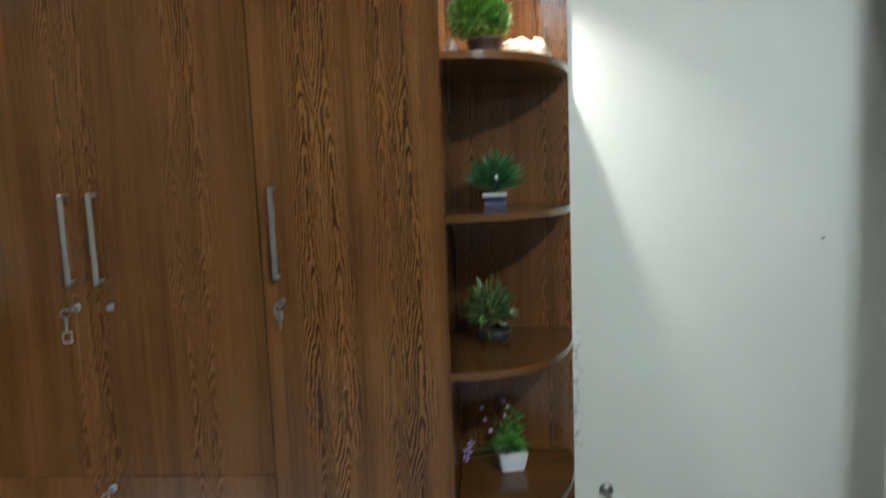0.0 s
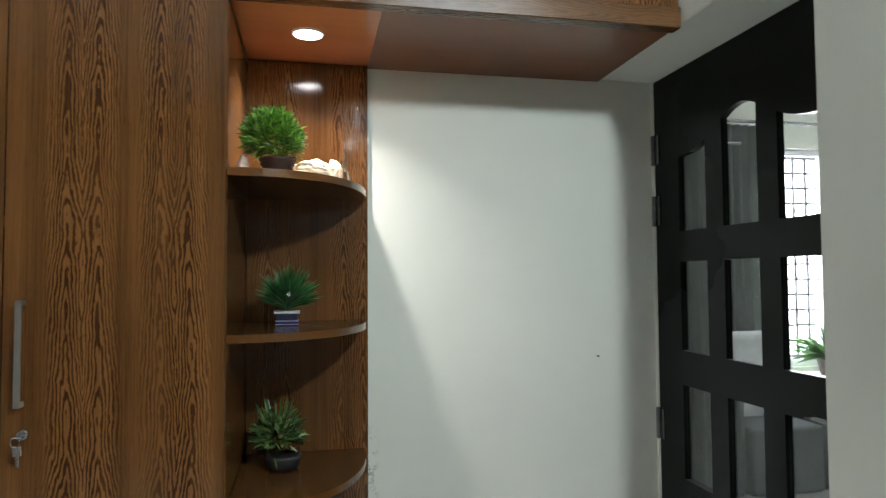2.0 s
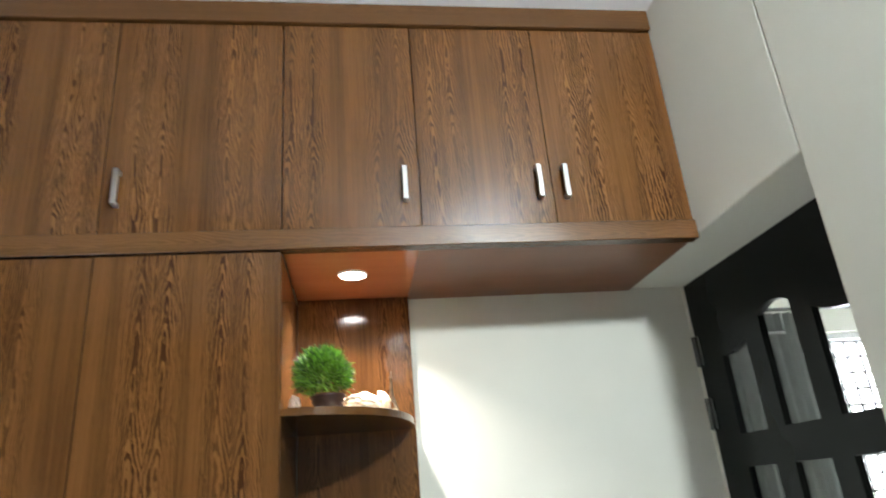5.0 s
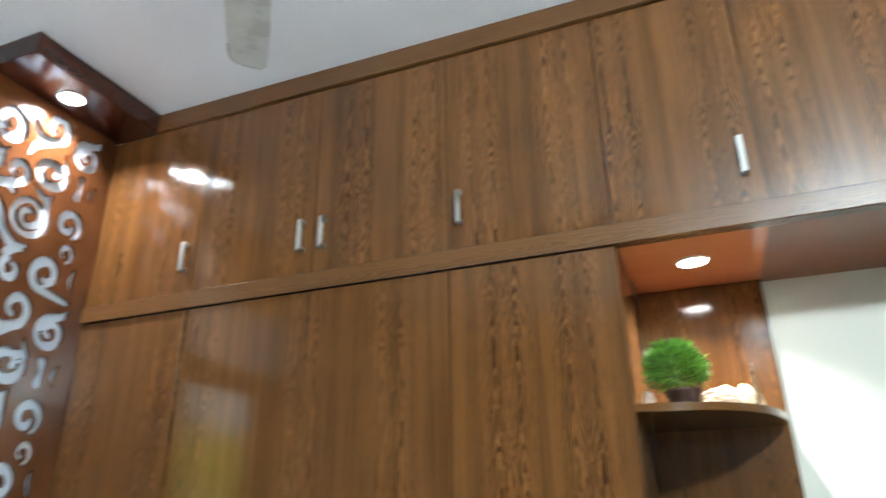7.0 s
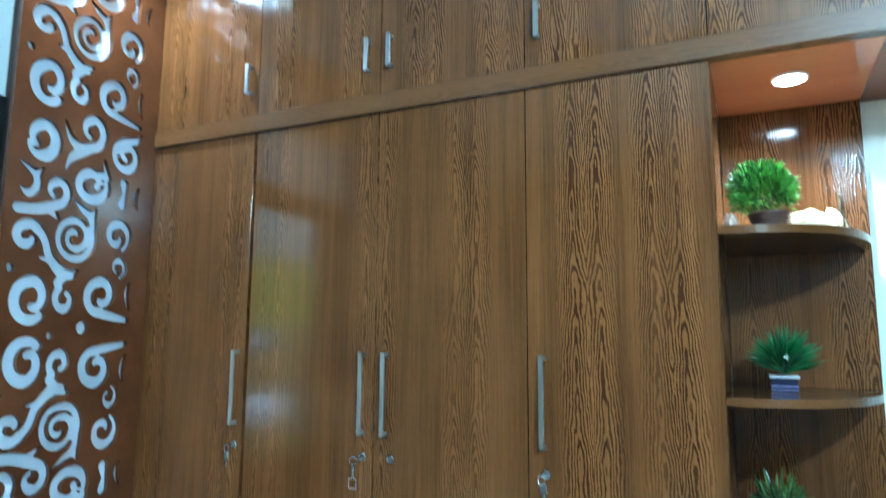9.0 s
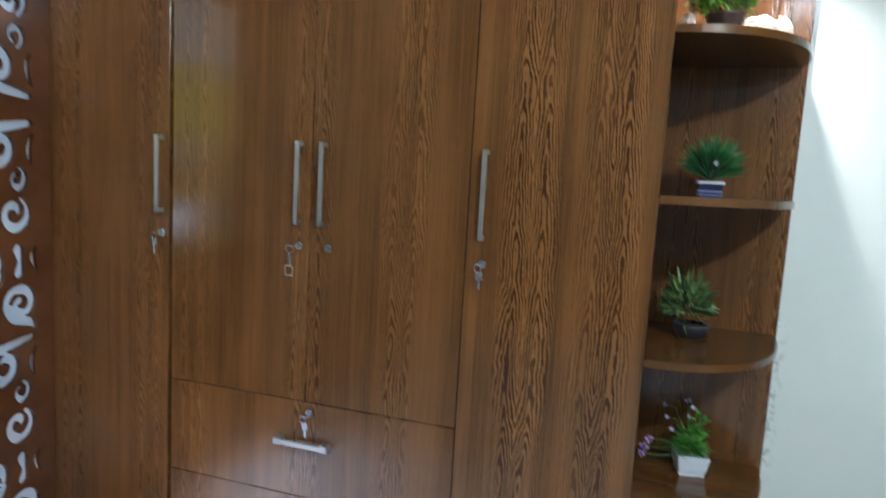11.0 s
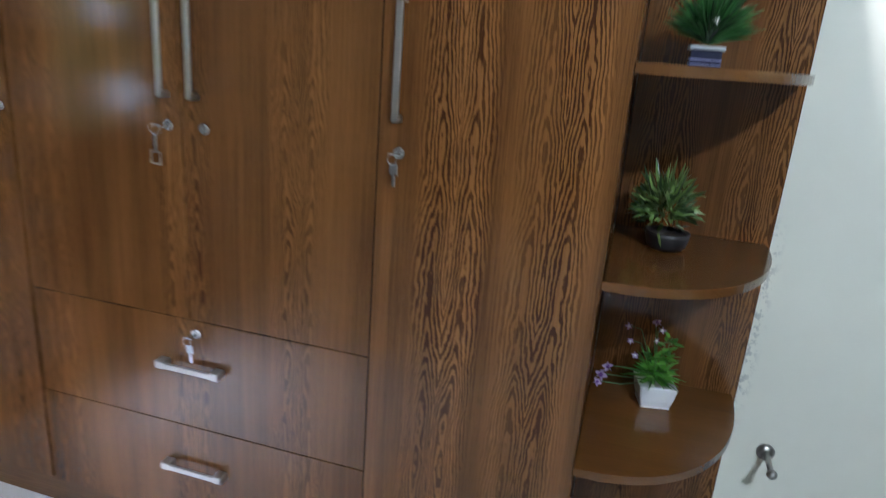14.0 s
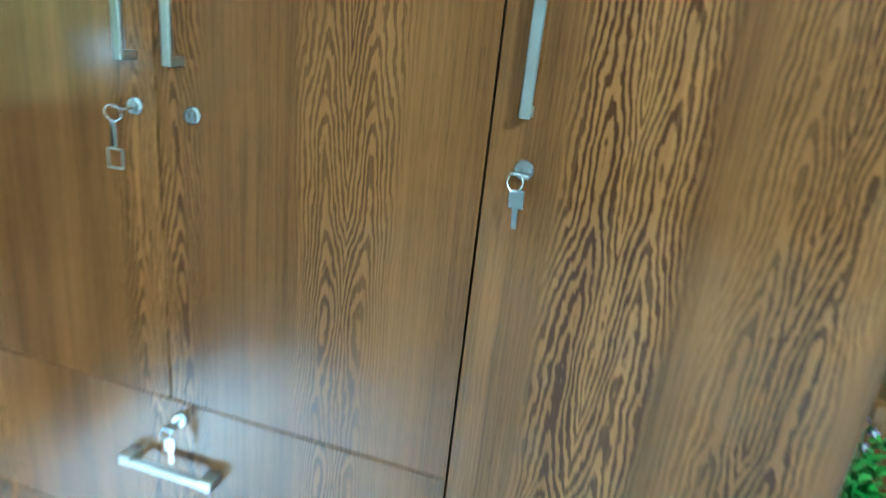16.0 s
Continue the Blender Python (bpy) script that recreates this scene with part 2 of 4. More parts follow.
def glass_material():
    m, n, l, b = material("clear_glass")
    b.inputs["Base Color"].default_value = (0.93, 0.96, 0.95, 1)
    b.inputs["Roughness"].default_value, b.inputs["IOR"].default_value = 0.02, 1.45
    b.inputs["Transmission Weight"].default_value = 1.0
    return m


def garden_material():
    """The garden beyond the glazed door, far away: dark hedge, sunlit leaves, pale haze above and bright gaps."""
    m, n, l, b = material("garden_view")
    k = Nodes(m)
    vec, (x, y, z), rnd = k.coords()
    blotch = k.noise(vec, 1.1, 4.0, 0.6)
    wander = k.math("MULTIPLY", k.math("SUBTRACT", blotch, 0.5), 0.9)

    def zone(cy, cz, hy, hz, soft=0.2):
        """1 inside a ragged oblong of the view, 0 outside."""
        dy = k.math("ABSOLUTE", k.math("ADD", k.math("SUBTRACT", y, cy), wander))
        dz = k.math("ABSOLUTE", k.math("ADD", k.math("SUBTRACT", z, cz), k.math("MULTIPLY", wander, 0.5)))
        return k.math("MULTIPLY", k.range(dy, hy - soft, hy + soft, 1.0, 0.0), k.range(dz, hz - soft * 0.7, hz + soft * 0.7, 1.0, 0.0))

    hedge = k.mix(k.range(blotch, 0.35, 0.65), (0.02, 0.045, 0.01, 1), (0.16, 0.2, 0.05, 1))
    col = k.mix(zone(-3.9, 2.05, 0.7, 0.55), hedge, (0.62, 0.60, 0.05, 1))
    col = k.mix(zone(-3.9, 3.0, 0.7, 0.4), col, (0.75, 0.82, 0.85, 1))
    col = k.mix(k.range(k.math("ADD", z, k.math("MULTIPLY", blotch, 1.2)), 4.9, 5.6), col, (0.75, 0.85, 1.0, 1))
    col = k.mix(zone(-3.7, 0.5, 0.26, 0.2, 0.16), col, (2.6, 2.9, 3.5, 1))
    col = k.mix(zone(-3.35, 1.42, 0.16, 0.11, 0.12), col, (2.2, 2.5, 3.2, 1))
    k.put(col, b.inputs["Emission Color"])
    b.inputs["Base Color"].default_value = (0.1, 0.12, 0.05, 1)
    b.inputs["Emission Strength"].default_value = 1.5
    return m


glass = glass_material()
garden = garden_material()


# ---- building helpers ----
def mesh_from(name, bm, mat, smooth=False):
    bmesh.ops.recalc_face_normals(bm, faces=bm.faces[:])
    me = bpy.data.meshes.new(name)
    bm.to_mesh(me)
    bm.free()
    me.materials.append(mat)
    if smooth:
        me.polygons.foreach_set("use_smooth", [True] * len(me.polygons))
    return me


def part(name, bm, mat, parent=None, label="", smooth=False):
    """One mesh object, under a thing or a part when parent is given."""
    ob = new(name, mesh_from(name, bm, mat, smooth))
    if parent:
        ob.parent = parent
    return tagged(ob, label)


def thing(name, label, category, group="", kind=""):
    return tagged(new(name), label, category, group, kind)


def structure(name, bm, mat, label, category):
    return tagged(part(name, bm, mat), label, category, kind="structure")


def slab(bm, x0, x1, y0, y1, z0, z1, bevel=0.0, segments=1):
    """A box, its edges eased."""
    c = Vector(((x0 + x1) / 2, (y0 + y1) / 2, (z0 + z1) / 2))
    r = bmesh.ops.create_cube(bm, size=1.0, matrix=Matrix.Translation(c) @ Matrix.Diagonal((x1 - x0, y1 - y0, z1 - z0, 1)))
    if bevel:
        edges = {e for v in r["verts"] for e in v.link_edges}
        bmesh.ops.bevel(bm, geom=list(edges), offset=bevel, segments=segments, affect="EDGES", profile=0.5)
    return bm


def box(x0, x1, y0, y1, z0, z1, bevel=0.0, segments=1):
    return slab(bmesh.new(), x0, x1, y0, y1, z0, z1, bevel, segments)


def turned(profile, m, steps=20, bm=None):
    """A body turned round z from (radius, height) pairs, at the pose m."""
    bm = bm or bmesh.new()
    rings = []
    for r, h in profile:
        rings.append([bm.verts.new(m @ Vector((r * math.cos(2 * math.pi * i / steps), r * math.sin(2 * math.pi * i / steps), h))) for i in range(steps)])
    for a, b in zip(rings, rings[1:]):
        for i in range(steps):
            bm.faces.new((a[i], a[(i + 1) % steps], b[(i + 1) % steps], b[i]))
    for ring in (rings[0], rings[-1]):
        bm.faces.new(ring)
    return bm


def tube(points, radius, steps=8, bm=None):
    """A round rod along points; radius is one number or one for each point."""
    bm = bm or bmesh.new()
    pts = [Vector(p) for p in points]
    radii = radius if isinstance(radius, (list, tuple)) else [radius] * len(pts)
    rings = []
    for i, p in enumerate(pts):
        way = (pts[min(i + 1, len(pts) - 1)] - pts[max(i - 1, 0)]).normalized()
        q = way.to_track_quat("Z", "Y").to_matrix()
        rings.append([bm.verts.new(p + q @ Vector((radii[i] * math.cos(2 * math.pi * j / steps), radii[i] * math.sin(2 * math.pi * j / steps), 0))) for j in range(steps)])
    for a, b in zip(rings, rings[1:]):
        for j in range(steps):
            bm.faces.new((a[j], a[(j + 1) % steps], b[(j + 1) % steps], b[j]))
    bm.faces.new(rings[0])
    bm.faces.new(rings[-1])
    return bm


def prism(outline, z0, z1, bm=None, bevel=0.0):
    """An upright plate from an outline in x and y."""
    bm = bm or bmesh.new()
    low = [bm.verts.new((x, y, z0)) for x, y in outline]
    high = [bm.verts.new((x, y, z1)) for x, y in outline]
    n = len(outline)
    top, bottom = bm.faces.new(high), bm.faces.new(low[::-1])
    for i in range(n):
        bm.faces.new((low[i], low[(i + 1) % n], high[(i + 1) % n], high[i]))
    if bevel:
        bmesh.ops.bevel(bm, geom=list(set(top.edges) | set(bottom.edges)), offset=bevel, segments=2, affect="EDGES", profile=0.5)
    return bm


# ---- the large structure ----
FLOOR, CEIL = -0.04, 2.978
FRONT, BACK = 1.68, 2.20          # the wardrobe's front, the wall behind
LEFT, RIGHT = -2.06, 1.09         # the room's side walls
DOOR_X, LINTEL = 1.30, 2.155      # the black door's face, the underside of the lintel
RAIL0, RAIL1 = 2.138, 2.201       # the band between wardrobe and loft
LOFT_TOP = 2.897
SOFFIT = 2.152
REAR = -2.6

structure("floor", box(LEFT - 0.2, 5.4, REAR - 0.2, 4.8, FLOOR - 0.1, FLOOR - 0.006), grout_mat, "pale grout bed under glossy tiles", "floor")
structure("ceiling", box(LEFT - 0.2, 5.4, REAR - 0.2, 4.8, CEIL, CEIL + 0.1), ceiling_paint, "plain white painted ceiling", "ceiling")
structure("wall_north", box(LEFT - 0.2, 1.312, BACK + 0.012, BACK + 0.16, FLOOR, CEIL), wall_paint, "cream painted wall with scuffs beside the shelf", "wall")
# the left wall, with a glazed door and a ventilator over it
GY0, GY1, GZ = 0.42, 1.15, 2.16
structure("wall_west", box(LEFT - 0.2, LEFT, GY1, BACK + 0.16, FLOOR, CEIL), white_paint, "white painted wall behind the lattice panel", "wall")
structure("wall_west_rear", box(LEFT - 0.2, LEFT, REAR, GY0, FLOOR, CEIL), dimmed_paint, "plain unseen wall, made dark to dim reflections", "wall")
structure("wall_west_over", box(LEFT - 0.2, LEFT, GY0, GY1, GZ, CEIL), white_paint, "white painted wall over the glazed door", "wall")
structure("wall_south", box(LEFT - 0.2, 5.4, REAR - 0.2, REAR, FLOOR, CEIL), dimmed_paint, "plain unseen wall, made dark to dim reflections", "wall")
# the right wall, with the doorway
JAMB = 1.19
structure("wall_east", box(RIGHT, 1.45, REAR, JAMB, FLOOR, CEIL, 0.006, 2), wall_paint, "cream painted wall ending at the doorway", "wall")
structure("lintel", box(RIGHT, 1.45, JAMB, BACK + 0.012, LINTEL, CEIL, 0.006, 2), wall_paint, "cream painted lintel over the doorway", "wall")
structure("wall_east_far", box(1.322, 1.345, BACK + 0.012, 4.8, FLOOR, CEIL), wall_paint, "cream painted wall of the next room", "wall")
skirt = box(0.262, 1.29, BACK, BACK + 0.012, FLOOR, 0.132, 0.003)
structure("baseboard", skirt, tile_mat, "pale tile skirting along the wall", "skirting")

# the next room
WX0, WX1, WZ0, WZ1, WY = 3.45, 4.95, 0.72, 2.47, 4.6
structure("wall_west_far", box(LEFT - 0.2, LEFT, BACK + 0.16, WY, FLOOR, CEIL), wall_paint, "plain wall of the space behind the wardrobe", "wall")
structure("wall_far_left", box(LEFT - 0.2, WX0, WY, WY + 0.2, FLOOR, CEIL), wall_paint, "pale wall beside the far window", "wall")
structure("wall_far_right", box(WX1, 5.4, WY, WY + 0.2, FLOOR, CEIL), wall_paint, "pale wall beside the far window", "wall")
structure("wall_far_under", box(WX0, WX1, WY, WY + 0.2, FLOOR, WZ0), wall_paint, "pale wall under the far window", "wall")
structure("wall_far_over", box(WX0, WX1, WY, WY + 0.2, WZ1, CEIL), wall_paint, "pale wall over the far window", "wall")
structure("wall_far_side", box(5.2, 5.4, REAR, WY, FLOOR, CEIL), wall_paint, "pale side wall of the next room", "wall")


# ---- wardrobe fittings ----
def bar_handle(parent, x, z0, z1, width=0.013, depth=0.03):
    """An upright flat bar on two posts."""
    bm = box(x - width / 2, x + width / 2, FRONT - depth, FRONT - depth + 0.008, z0, z1, 0.0015)
    for z in (z0 + 0.006, z1 - 0.006):
        slab(bm, x - width / 2 + 0.001, x + width / 2 - 0.001, FRONT - depth + 0.007, FRONT + 0.001, z - 0.006, z + 0.006, 0.001)
    return part("handle", bm, steel, parent, "satin nickel bar handle")


def pull_handle(parent, x0, x1, z):
    """A level drawer pull with broad ends."""
    bm = box(x0, x1, FRONT - 0.03, FRONT - 0.021, z - 0.007, z + 0.007, 0.0015)
    for x in (x0 + 0.012, x1 - 0.012):
        slab(bm, x - 0.012, x + 0.012, FRONT - 0.0305, FRONT + 0.001, z - 0.009, z + 0.011, 0.002)
    return part("handle", bm, steel, parent, "satin nickel drawer pull")


def lock(parent, x, z):
    bm = turned([(0.0125, -0.001), (0.0125, 0.004), (0.0105, 0.007), (0.008, 0.007), (0.0075, 0.0055), (0.0, 0.0055)][:-1], pose(x, FRONT, z, 90), 24)
    slab(bm, x - 0.001, x + 0.001, FRONT - 0.0068, FRONT - 0.005, z - 0.005, z + 0.005)
    return part("lock", bm, chrome, parent, "round chrome cam lock", smooth=False)


def front(name, parent, x0, x1, z0, z1, gap=0.0014, y=FRONT, label="", mat=oak):
    return part(name, box(x0 + gap, x1 - gap, y, y + 0.018, z0 + gap, z1 - gap, 0.0006), mat, parent, label)


def carcass(parent, x0, x1, z0, z1):
    """The cabinet's box behind its fronts."""
    bm = box(x0 + 0.002, x0 + 0.02, FRONT + 0.021, BACK - 0.004, z0, z1)
    slab(bm, x1 - 0.02, x1 - 0.002, FRONT + 0.021, BACK - 0.004, z0, z1)
    slab(bm, x0 + 0.02, x1 - 0.02, FRONT + 0.021, BACK - 0.004, z1 - 0.018, z1)
    slab(bm, x0 + 0.02, x1 - 0.02, FRONT + 0.021, BACK - 0.004, z0, z0 + 0.018)
    slab(bm, x0 + 0.02, x1 - 0.02, BACK - 0.016, BACK - 0.004, z0 + 0.018, z1 - 0.018)
    return part("carcass", bm, inside_dark, parent, "dark cabinet body")


X0, X1, X2, X3, X4 = -2.042, -1.555, -1.068, -0.598, -0.12
HZ0, HZ1, LOCK_Z, DRAWER1, DRAWER0, KICK = 1.168, 1.405, 1.105, 0.638, 0.338, 0.045

w = thing("wardrobe", "oak laminate tall wardrobe unit with one door", "wardrobe", "wardrobe units")
carcass(w, X0, X1, KICK, RAIL0)
d = front("door", w, X0, X1 - 0.006, KICK, RAIL0)
bar_handle(d, X1 - 0.034, HZ0, HZ1)
lock(d, X1 - 0.034, LOCK_Z)

w = thing("wardrobe", "oak laminate wardrobe unit with two doors over drawers", "wardrobe", "wardrobe units")
carcass(w, X1, X3, KICK, RAIL0)
d = front("door", w, X1 + 0.004, X2, DRAWER1, RAIL0)
bar_handle(d, X2 - 0.034, HZ0, HZ1)
lock(d, X2 - 0.034, LOCK_Z)
d = front("door", w, X2, X3, DRAWER1, RAIL0)
bar_handle(d, X2 + 0.042, HZ0, HZ1)
lock(d, X2 + 0.06, LOCK_Z)
for z0, z1, hz in ((DRAWER0, DRAWER1, 0.512), (KICK, DRAWER0, 0.218)):
    d = front("drawer", w, X1 + 0.004, X3, z0, z1)
    pull_handle(d, -1.155, -0.975, hz)
    if z1 == DRAWER1:
        lock(d, -1.05, 0.605)

w = thing("wardrobe", "oak laminate tall wardrobe unit beside corner shelves", "wardrobe", "wardrobe units")
carcass(w, X3, X4 - 0.02, KICK, RAIL0)
d = front("door", w, X3, X4, KICK, RAIL0, mat=oak_bold)
bar_handle(d, X3 + 0.043, HZ0, HZ1)
lock(d, X3 + 0.047, LOCK_Z)
part("side_panel", box(X4 - 0.018, X4, FRONT + 0.0185, BACK, KICK, RAIL0, 0.001), oak_panel, w, "oak laminate side panel")

part_kick = box(X0, X4, FRONT + 0.012, FRONT + 0.03, FLOOR, KICK - 0.002)
tagged(part("plinth", part_kick, oak_across), "dark oak plinth under the wardrobe", "plinth", kind="structure")
tagged(part("trim", box(X0, RIGHT, FRONT - 0.012, FRONT + 0.03, RAIL0 + 0.002, RAIL1 - 0.002, 0.002), oak_across),
       "oak band between wardrobe and loft cupboards", "trim", kind="structure")
tagged(part("trim", box(X0 + 0.212, RIGHT, FRONT - 0.014, FRONT + 0.03, LOFT_TOP + 0.002, CEIL - 0.001, 0.002), oak_across),
       "oak fascia band under the ceiling", "trim", kind="structure")

# loft cupboards: outer edges, and where each door has its handle
KZ0, KZ1 = 2.278, 2.385
for doors in (((X0, X1, X1 - 0.036),), ((X1, X2, X2 - 0.042), (X2, X3, X2 + 0.038)), ((X3, X4, X3 + 0.04),),
              ((X4, 0.27, 0.226), (0.27, 0.667, 0.625), (0.667, RIGHT, 0.706))):
    w = thing("loft_cupboard", "oak laminate loft cupboard with small bar handles", "cupboard", "loft cupboards")
    a, b = doors[0][0], doors[-1][1]
    carcass(w, a, b, RAIL1, CEIL - 0.004)
    for x0, x1, hx in doors:
        d = front("door", w, x0, x1, RAIL1, LOFT_TOP, mat=oak_loft)
        bar_handle(d, hx, KZ0, KZ1, 0.015, 0.026)

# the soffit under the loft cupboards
tagged(part("soffit", box(X4, 0.262, FRONT + 0.018, BACK, SOFFIT, RAIL1 - 0.004), oak_lamplit), "red-brown wood soffit over the corner shelves, downlight glow in its colour", "soffit", kind="structure")
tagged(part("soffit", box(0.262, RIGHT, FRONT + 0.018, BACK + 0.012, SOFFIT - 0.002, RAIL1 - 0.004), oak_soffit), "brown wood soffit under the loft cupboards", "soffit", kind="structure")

# ---- corner shelves ----
SHELF_X1 = 0.262


def shelf_outline(x1=SHELF_X1 - 0.012, n=26):
    """Square at the back and at the wardrobe, rounded at the free corner."""
    pts = [(X4 + 0.001, BACK - 0.015)]
    a, b, e = x1 - X4, BACK - 0.015 - FRONT, 2.0 / 2.3
    for i in range(n):
        t = math.pi / 2 * i / n
        pts.append((X4 + 0.001 + a * math.sin(t) ** e, BACK - 0.015 - b * max(0.0, math.cos(t)) ** e))
    return pts + [(x1, BACK - 0.015)]


s = thing("corner_shelf", "open oak corner shelves with rounded boards", "shelf")
part("back_panel", box(X4 + 0.001, SHELF_X1, BACK - 0.014, BACK + 0.011, FLOOR, SOFFIT - 0.001, 0.001), oak_panel, s)
SHELVES = (1.72, 1.316, 0.905, 0.482)
for z in SHELVES:
    part("shelf_board", prism(shelf_outline(), z - 0.02, z, bevel=0.003), oak_shelf, s, "rounded glossy oak shelf board")


# ---- downlights ----
def downlight(x, y, z, label):
    t = thing("downlight", label, "lamp", "downlights")
    part("trim_ring", turned([(0.046, 0.0), (0.046, -0.003), (0.042, -0.006), (0.039, -0.003), (0.039, 0.0)], pose(x, y, z), 32), pot_white, t, smooth=False)
    part("diffuser", turned([(0.039, 0.0), (0.039, -0.0035), (0.03, -0.0045)], pose(x, y, z - 0.0005), 32), bulb, t, "lit white diffuser")


downlight(*NICHE_LAMP, SOFFIT, "round lit downlight in the wooden soffit")
downlight(*BOX_LAMP, LOFT_TOP + 0.0, "round lit downlight in the box over the lattice")

# ---- box over the lattice panel ----
b = thing("ceiling_box", "dark red-brown wooden box under the ceiling", "pelmet")
BX, BY = -1.83, 1.15
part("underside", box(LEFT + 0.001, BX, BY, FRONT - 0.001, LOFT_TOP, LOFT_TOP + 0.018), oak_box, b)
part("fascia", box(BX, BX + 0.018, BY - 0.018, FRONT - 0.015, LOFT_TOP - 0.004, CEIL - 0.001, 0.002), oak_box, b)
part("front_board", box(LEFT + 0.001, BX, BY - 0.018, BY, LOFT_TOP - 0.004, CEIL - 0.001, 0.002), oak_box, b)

# ---- carved lattice panel ----
PY0, PY1, PZ1 = 1.152, FRONT - 0.004, LOFT_TOP - 0.001
GRID = 0.0034


class Field:
    """How far each place of the board lies outside the cut scrolls."""

    def __init__(self):
        self.ny, self.nz = int((PY1 - PY0) / GRID) + 1, int((PZ1 - FLOOR) / GRID) + 1
        self.y = np.linspace(PY0, PY1, self.ny)
        self.z = np.linspace(FLOOR, PZ1, self.nz)
        self.d = np.full((self.ny, self.nz), 0.05)

    def dab(self, y, z, r):
        i0, i1 = np.searchsorted(self.y, (y - r - 0.02, y + r + 0.02))
        j0, j1 = np.searchsorted(self.z, (z - r - 0.02, z + r + 0.02))
        if i0 >= i1 or j0 >= j1:
            return
        far = np.hypot(self.y[i0:i1, None] - y, self.z[None, j0:j1] - z) - r
        self.d[i0:i1, j0:j1] = np.minimum(self.d[i0:i1, j0:j1], far)

    def stroke(self, points, radii):
        for (a, b), (c, e), r, q in zip(points, points[1:], radii, radii[1:]):
            n = max(2, int(math.hypot(c - a, e - b) / 0.002))
            for i in range(n):
                f = i / n
                self.dab(a + (c - a) * f, b + (e - b) * f, r + (q - r) * f)


field = Field()


def scroll(at, r, start, sweep, fat, tall=1.1, inner=0.35, hold=0.45, ends=(0.75, 0.55), up=1):
    """A spiral cut: outer radius r, from the angle start through sweep degrees, round for the share hold of its way, then curling in
    to the share inner of its radius; fattest along its back. up: -1 for the mirrored repeats."""
    pts, radii = [], []
    n = 48
    for i in range(n + 1):
        f = i / n
        a = radians(start + sweep * f)
        q = (r - fat) * (1 - (1 - inner) * max(0.0, (f - hold) / (1 - hold)) ** 1.15)
        rise = min(1.0, ends[0] + (1 - ends[0]) * f / 0.25)
        wide = fat * (rise if f < 0.5 else 1 - (1 - ends[1]) * ((f - 0.5) / 0.5) ** 1.3)
        pts.append((at[0] + q * math.cos(a), at[1] + up * q * math.sin(a) * tall))
        radii.append(wide)
    field.stroke(pts, radii)


def curve(points, radii, up=1, steps=8):
    """A cut along a smooth line through points."""
    p = [Vector((a, b)) for a, b in points]
    p = [2 * p[0] - p[1]] + p + [2 * p[-1] - p[-2]]
    line, wide = [], []
    for i in range(1, len(p) - 2):
        for k in range(steps + 1):
            f = k / steps
            a, b, c, d = p[i - 1:i + 3]
            line.append(tuple(0.5 * (2 * b + (c - a) * f + (2 * a - 5 * b + 4 * c - d) * f * f + (3 * b - a - 3 * c + d) * f ** 3)))
            wide.append(radii[i - 1] + (radii[i] - radii[i - 1]) * f)
    field.stroke(line, wide)


